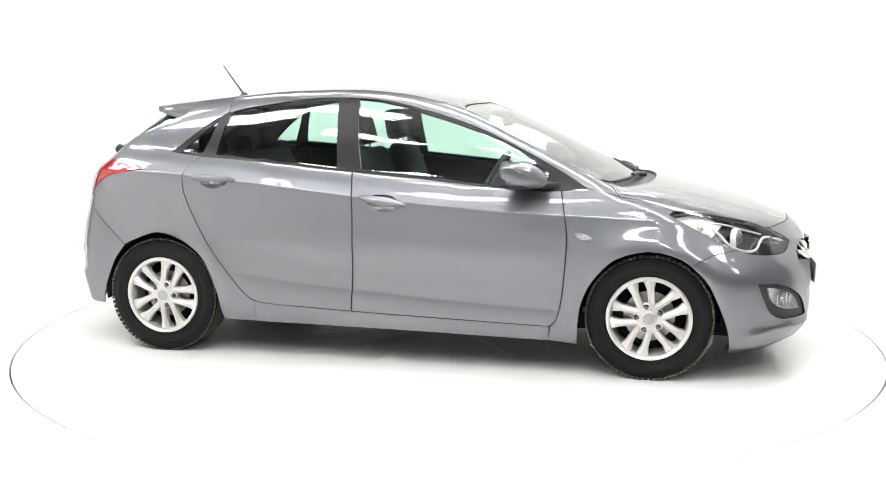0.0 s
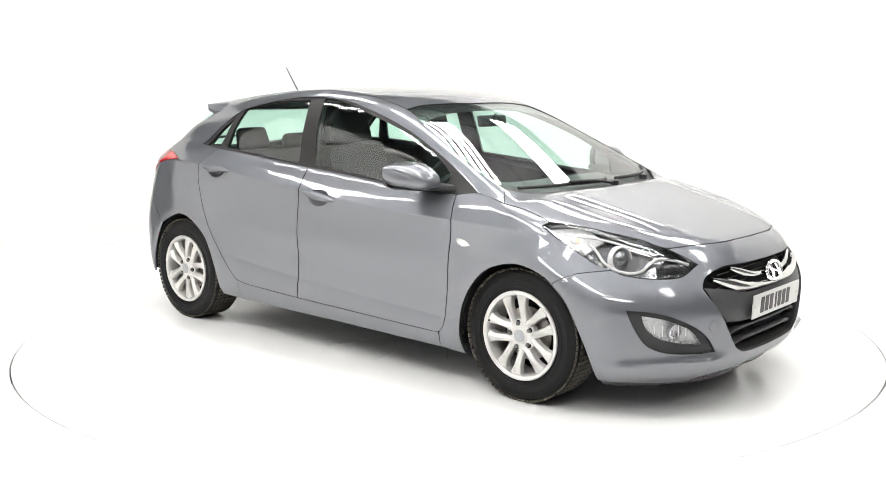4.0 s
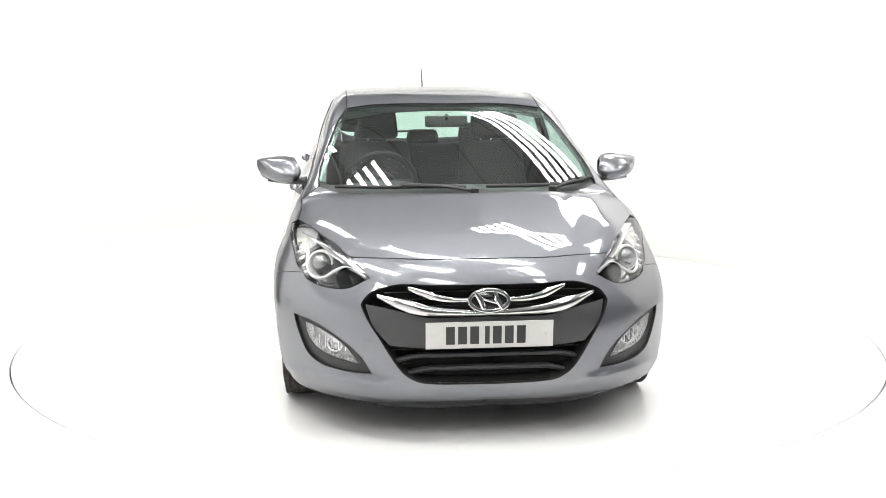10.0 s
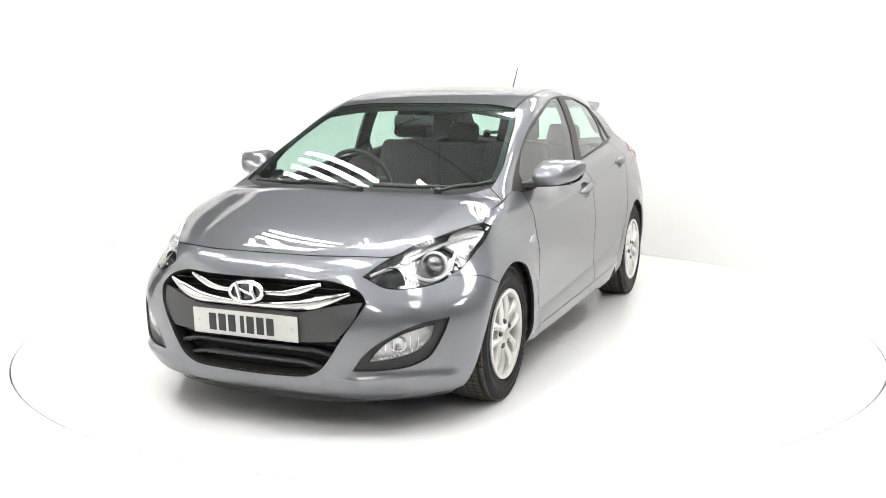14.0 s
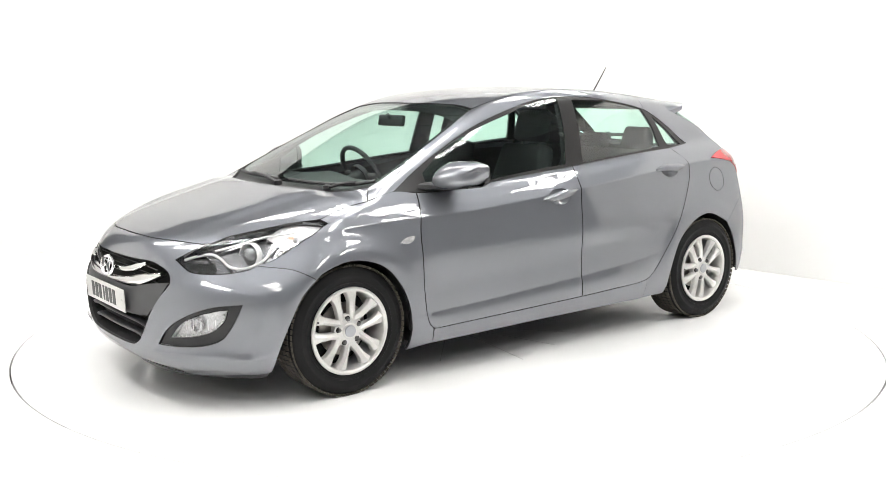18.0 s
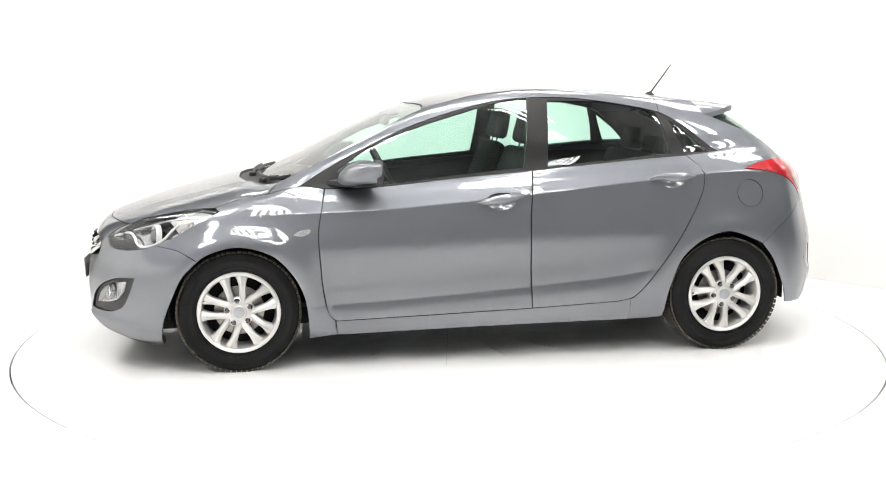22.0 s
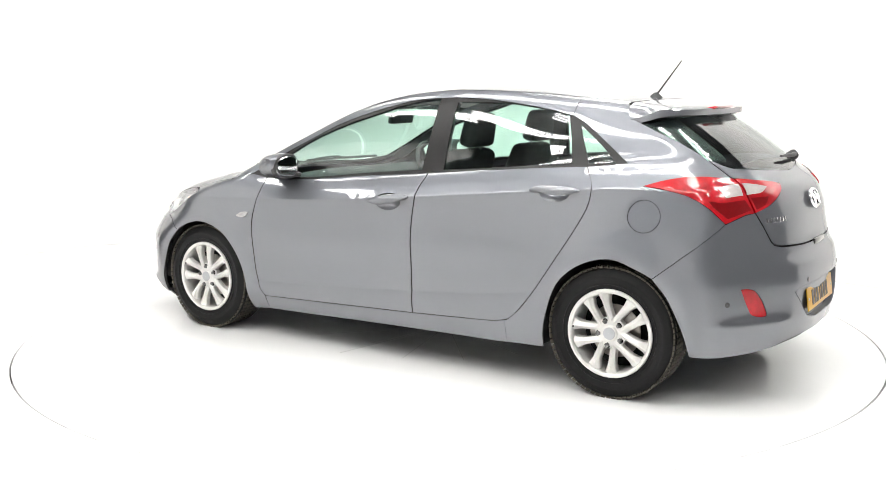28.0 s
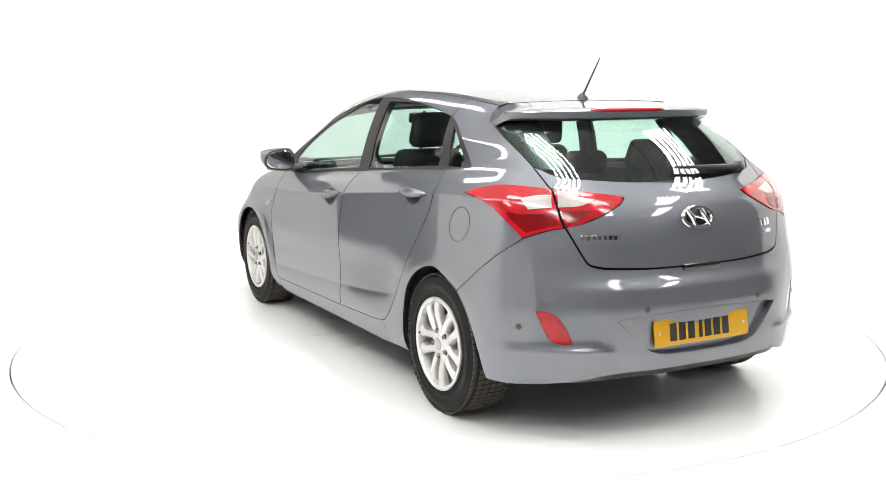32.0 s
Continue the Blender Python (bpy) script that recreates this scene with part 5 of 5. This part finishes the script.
for y in np.linspace(-.68, .68, 15):
    e = (y / .7) ** 2
    prof = [(1.02 - .22 * e, .93), (.86 - .10 * e, .945), (.66, .93 + .03 * math.exp(-((y + .36) / .16) ** 2)), (.58, .90), (.56, .80), (.62, .62), (.72, .50)]
    rows.append([bm.verts.new((x, y, z)) for x, z in prof])
for a, b in zip(rows, rows[1:]):
    for k in range(len(a) - 1):
        bm.faces.new((a[k], a[k + 1], b[k + 1], b[k]))
for r in (rows[0], rows[-1]):
    bm.faces.new(r)
bmesh.ops.recalc_face_normals(bm, faces=bm.faces)
part("top", bm, TRIM, dash)
cushion("centre_console", (.75, .20, .26), pose(.30, 0, .40), dash, bevel=.03, mat=TRIM)
cushion("screen", (.02, .20, .11), pose(.570, 0, .86, 0, -10, 0), dash, bevel=.005, mat=GLOSS_BLACK)
for y in (-.62, -.15, .15, .62):
    cushion("air_vent", (.02, .09, .06), pose(.565, y, .84, 0, -8, 0), dash, bevel=.005, mat=BLACK)
# steering wheel on the right-hand side
sw = tagged(new("steering_wheel"), "black steering wheel")
sw.parent = car
m = pose(.44, -.36, .93, 0, -62, 0)
bm = bmesh.new()
tube(bm, [m @ Vector((.185 * math.cos(a), .185 * math.sin(a), 0)) for a in np.linspace(0, 2 * math.pi, 33)], .015, 8, cap=False, up=tuple((m.to_3x3() @ Vector((0, 0, 1)))))
part("rim", bm, BLACK, sw)
bm = bmesh.new()
lathe(bm, [(.075, -.03), (.07, .0), (.05, .012), (.001, .016)], 20, "z", m=m)
part("boss", bm, TRIM, sw)
for a in (0, 90, 180):
    bm = bmesh.new()
    q = radians(a + 90)
    tube(bm, [m @ Vector((.06 * math.cos(q), .06 * math.sin(q), -.005)), m @ Vector((.18 * math.cos(q), .18 * math.sin(q), 0))], .014, 8)
    part("spoke", bm, SATIN if a == 90 else TRIM, sw)
bm = bmesh.new()
tube(bm, [m @ Vector((0, 0, -.02)), m @ Vector((0, 0, -.26))], .045, 10)
part("column", bm, TRIM, sw)
# inside mirror, shelf, floor, headliner, pillars
bm = bmesh.new()
box(bm, (.03, .24, .065), pose(.47, 0, 1.265, 0, -12, 0), .014, 3)
im = part("inside_mirror", bm, BLACK, car, "black inside mirror")
bm = bmesh.new()
tube(bm, [(.48, 0, 1.28), (.50, 0, 1.30)], .012, 8)
part("stalk", bm, BLACK, im)
bm = bmesh.new()
box(bm, (.42, 1.10, .025), pose(-1.50, 0, .985, 0, 3, 0), .008)
part("parcel_shelf", bm, TRIM, car, "dark parcel shelf")
bm = bmesh.new()
box(bm, (2.6, 1.30, .03), pose(-.25, 0, .30), .005)
part("cabin_floor", bm, TRIM, car, "dark cabin carpet")
HEAD = [(.27, 0, 1.37, 1), (.30, .48, 1.34, 1), (0, .48, 1.41), (-.5, .475, 1.42), (-1.0, .455, 1.39), (-1.25, .44, 1.36, 1), (-1.27, 0, 1.38, 1)]
sheet("headliner", [patch(HEAD, (0, 0, -1), gap=0, res=.08, lift=-.035)], HEADLINER, car, "pale cloth headliner", both=True, depth=0)
B_IN = [(-.24, .60, 1.372, 1), (-.345, .60, 1.372, 1), (-.325, .76, 1.03, 1), (-.20, .76, 1.025, 1)]
pair("pillar_trim", patch(B_IN, SIDE, gap=0, res=.05, lift=-.04), TRIM, car, "", 0)
pair("rear_pillar_trim", patch([(-1.06, .60, 1.30, 1), (-1.28, .55, 1.30, 1), (-1.60, .60, 1.14, 1), (-1.66, .62, 1.06, 1), (-1.31, .72, 1.07, 1), (-1.20, .69, 1.20)], SIDE, gap=0, res=.05, lift=-.035), TRIM, car, "", 0)
for s in (1, -1):
    bm = bmesh.new()
    tube(bm, [(-.27, .70 * s, 1.15), (-.26, .60 * s, .9), (-.22, .56 * s, .5)], .022, 4, flat=.1)
    part("seat_belt", bm, BLACK, car)


# ---- wheels ----
def wheel():
    w = tagged(new("wheel"), "", "")
    w.parent = car
    R, r = TYRE_R, .209
    bm = bmesh.new()
    prof = [(r - .012, -.195), (r + .004, -.200), (r + .03, -.208), (R - .055, -.211), (R - .022, -.203), (R - .006, -.188), (R, -.165), (R + .001, -.105), (R, -.045), (R - .006, -.022), (R - .022, -.007),
            (R - .040, -.003), (R - .043, -.0005), (R - .052, .0), (R - .055, -.002), (r + .030, -.003), (r + .0285, -.0012), (r + .024, -.0015), (r + .0225, -.0045), (r + .012, -.007), (r + .004, -.010), (r - .012, -.014)]
    lathe(bm, prof, 72)
    ty = part("tyre", bm, RUBBER, w, "black tyre with grooved tread")
    bm = bmesh.new()
    for i in range(72):
        a = 2 * math.pi * i / 72
        for y0, y1, tw in ((-.034, -.008, .15), (-.203, -.177, -.15), (-.066, -.040, .5), (-.102, -.072, .8), (-.138, -.108, -.8), (-.171, -.145, -.5)):
            rr = R - .0015 if -.172 < y0 < -.04 else R - .0065
            tilt = 0 if -.172 < y0 < -.04 else (22 if y0 > -.1 else -22)
            box(bm, (.0212, y1 - y0, .008), Matrix.Rotation(-a, 4, "Y") @ pose(rr, (y0 + y1) / 2, 0, 0, 90, 0) @ pose(0, 0, 0, tilt, 0, 0) @ pose(0, 0, 0, 0, 0, 20 * tw))
    part("tread_block", bm, TREAD, ty, smooth=False)["kind"] = "stuff"
    bm = bmesh.new()
    lathe(bm, [(r, -.012), (r + .004, -.006), (r + .002, .001), (r - .008, .003), (r - .016, -.002), (r - .022, -.02), (r - .028, -.10), (r - .02, -.19), (r, -.195)], 64)
    part("rim", bm, ALLOY, w, "silver alloy rim")
    bm = bmesh.new()
    lathe(bm, [(.128, -.082), (.128, -.074), (.062, -.068), (.062, -.04), (.001, -.04)], 40)
    part("brake_disc", bm, DISC_STEEL, w, "steel brake disc")
    bm = bmesh.new()
    lathe(bm, [(.19, -.14), (.001, -.14)], 32)
    part("brake_shield", bm, MATT_BLACK, w)
    for k in range(5):
        for s in (-1, 1):
            bm = bmesh.new()
            ax = radians(72 * k + 90)
            u, v = Vector((math.cos(ax), 0, math.sin(ax))), Vector((-math.sin(ax), 0, math.cos(ax)))
            ring = []
            for t in np.linspace(0, 1, 9):
                rad = .040 + t * (r - .010 - .040)
                off = s * (.0270 + .0225 * t ** 1.2)
                wd = .0125 + .0065 * t + .016 * max(0, t - .62) ** 1.3 / .28 + .005 * max(0, .3 - t) / .3
                y = -.017 + .013 * math.sin(math.pi * min(1, t * 1.1) * .8)
                c = u * rad + v * off
                ring.append([bm.verts.new(c + v * wd * a + Vector((0, y + b, 0))) for a, b in ((-1.22, -.034), (-1.08, -.012), (-.92, -.0065), (-.06 - .3 * s * t, .002), (.06 - .3 * s * t, .002), (.92, -.0065), (1.08, -.012), (1.22, -.034))])
            for p, q in zip(ring, ring[1:]):
                for i in range(7):
                    bm.faces.new((p[i], p[i + 1], q[i + 1], q[i]))
            bmesh.ops.recalc_face_normals(bm, faces=bm.faces)
            part("spoke", bm, ALLOY, w, smooth=False)
    bm = bmesh.new()
    lathe(bm, [(.080, -.05), (.078, -.022), (.068, -.014), (.040, -.012), (.036, -.006), (.032, -.004), (.001, -.002)], 40)
    part("hub", bm, ALLOY, w)
    bm = bmesh.new()
    lathe(bm, [(.030, -.005), (.029, -.0005), (.024, .001), (.001, .0015)], 32)
    part("centre_cap", bm, CAP, w, "grey centre cap")
    for k in range(5):
        a = radians(72 * k + 90)
        m = pose(.058 * math.cos(a), -.004, .058 * math.sin(a))
        bm = bmesh.new()
        lathe(bm, [(.0115, -.03), (.0115, -.004), (.009, .001), (.001, .004)], 6, m=m)
        nut = part("wheel_nut", bm, NUT, w)
        # flat black disc painted in for the shade of the nut's pocket
        bm = bmesh.new()
        lathe(bm, [(.0155, -.012), (.0150, -.0095), (.001, -.0095)], 16, m=m)
        part("nut_pocket_shade", bm, MATT_BLACK, nut)
    bm = bmesh.new()
    lathe(bm, [(.004, -.02), (.004, .004), (.0025, .008), (.001, .008)], 8, m=pose(.186 * math.cos(.5), -.006, .186 * math.sin(.5)))
    part("valve", bm, BLACK, w)
    return w


front_left = wheel()
HUB_Y = .872
front_left.matrix_basis = pose(AXLE_F, HUB_Y, HUB_Z, 0, 8, 0)
for x, turn in ((AXLE_R, 25),):
    o = copy_thing(front_left, pose(x, HUB_Y, HUB_Z, 0, turn, 0))
for x, turn in ((AXLE_F, 14), (AXLE_R, -20)):
    o = copy_thing(front_left, pose(x, -HUB_Y, HUB_Z, 0, turn, 180))


# ---- what turns ----
TURN = [(0, -12.72), (1, -19.6), (2, -26.65), (3, -33.75), (4, -40.84), (5, -48.05), (6, -55.3), (7, -62.45), (8, -69.65), (9, -76.88), (10, -84.03), (11, -91.23), (12, -98.46),
        (13, -105.72), (14, -112.97), (15, -120.18), (16, -127.4), (17, -134.7), (18, -141.9), (19, -148.95), (20, -156.0), (21, -163.0), (22, -170.04), (23, -177.02), (24, -183.97),
        (25, -191.0), (26, -198.22), (27, -205.43), (28, -212.62), (29, -219.8), (30, -227.08), (31, -234.32), (32, -241.55)]


def motions():
    walk(turntable, [(t, pose(0, 0, 0, 0, 0, a)) for t, a in TURN])
    walk(car, [(t, pose(0, 0, 0, 0, 0, a) @ pose(-.095, -.048, 0)) for t, a in TURN])


motions()
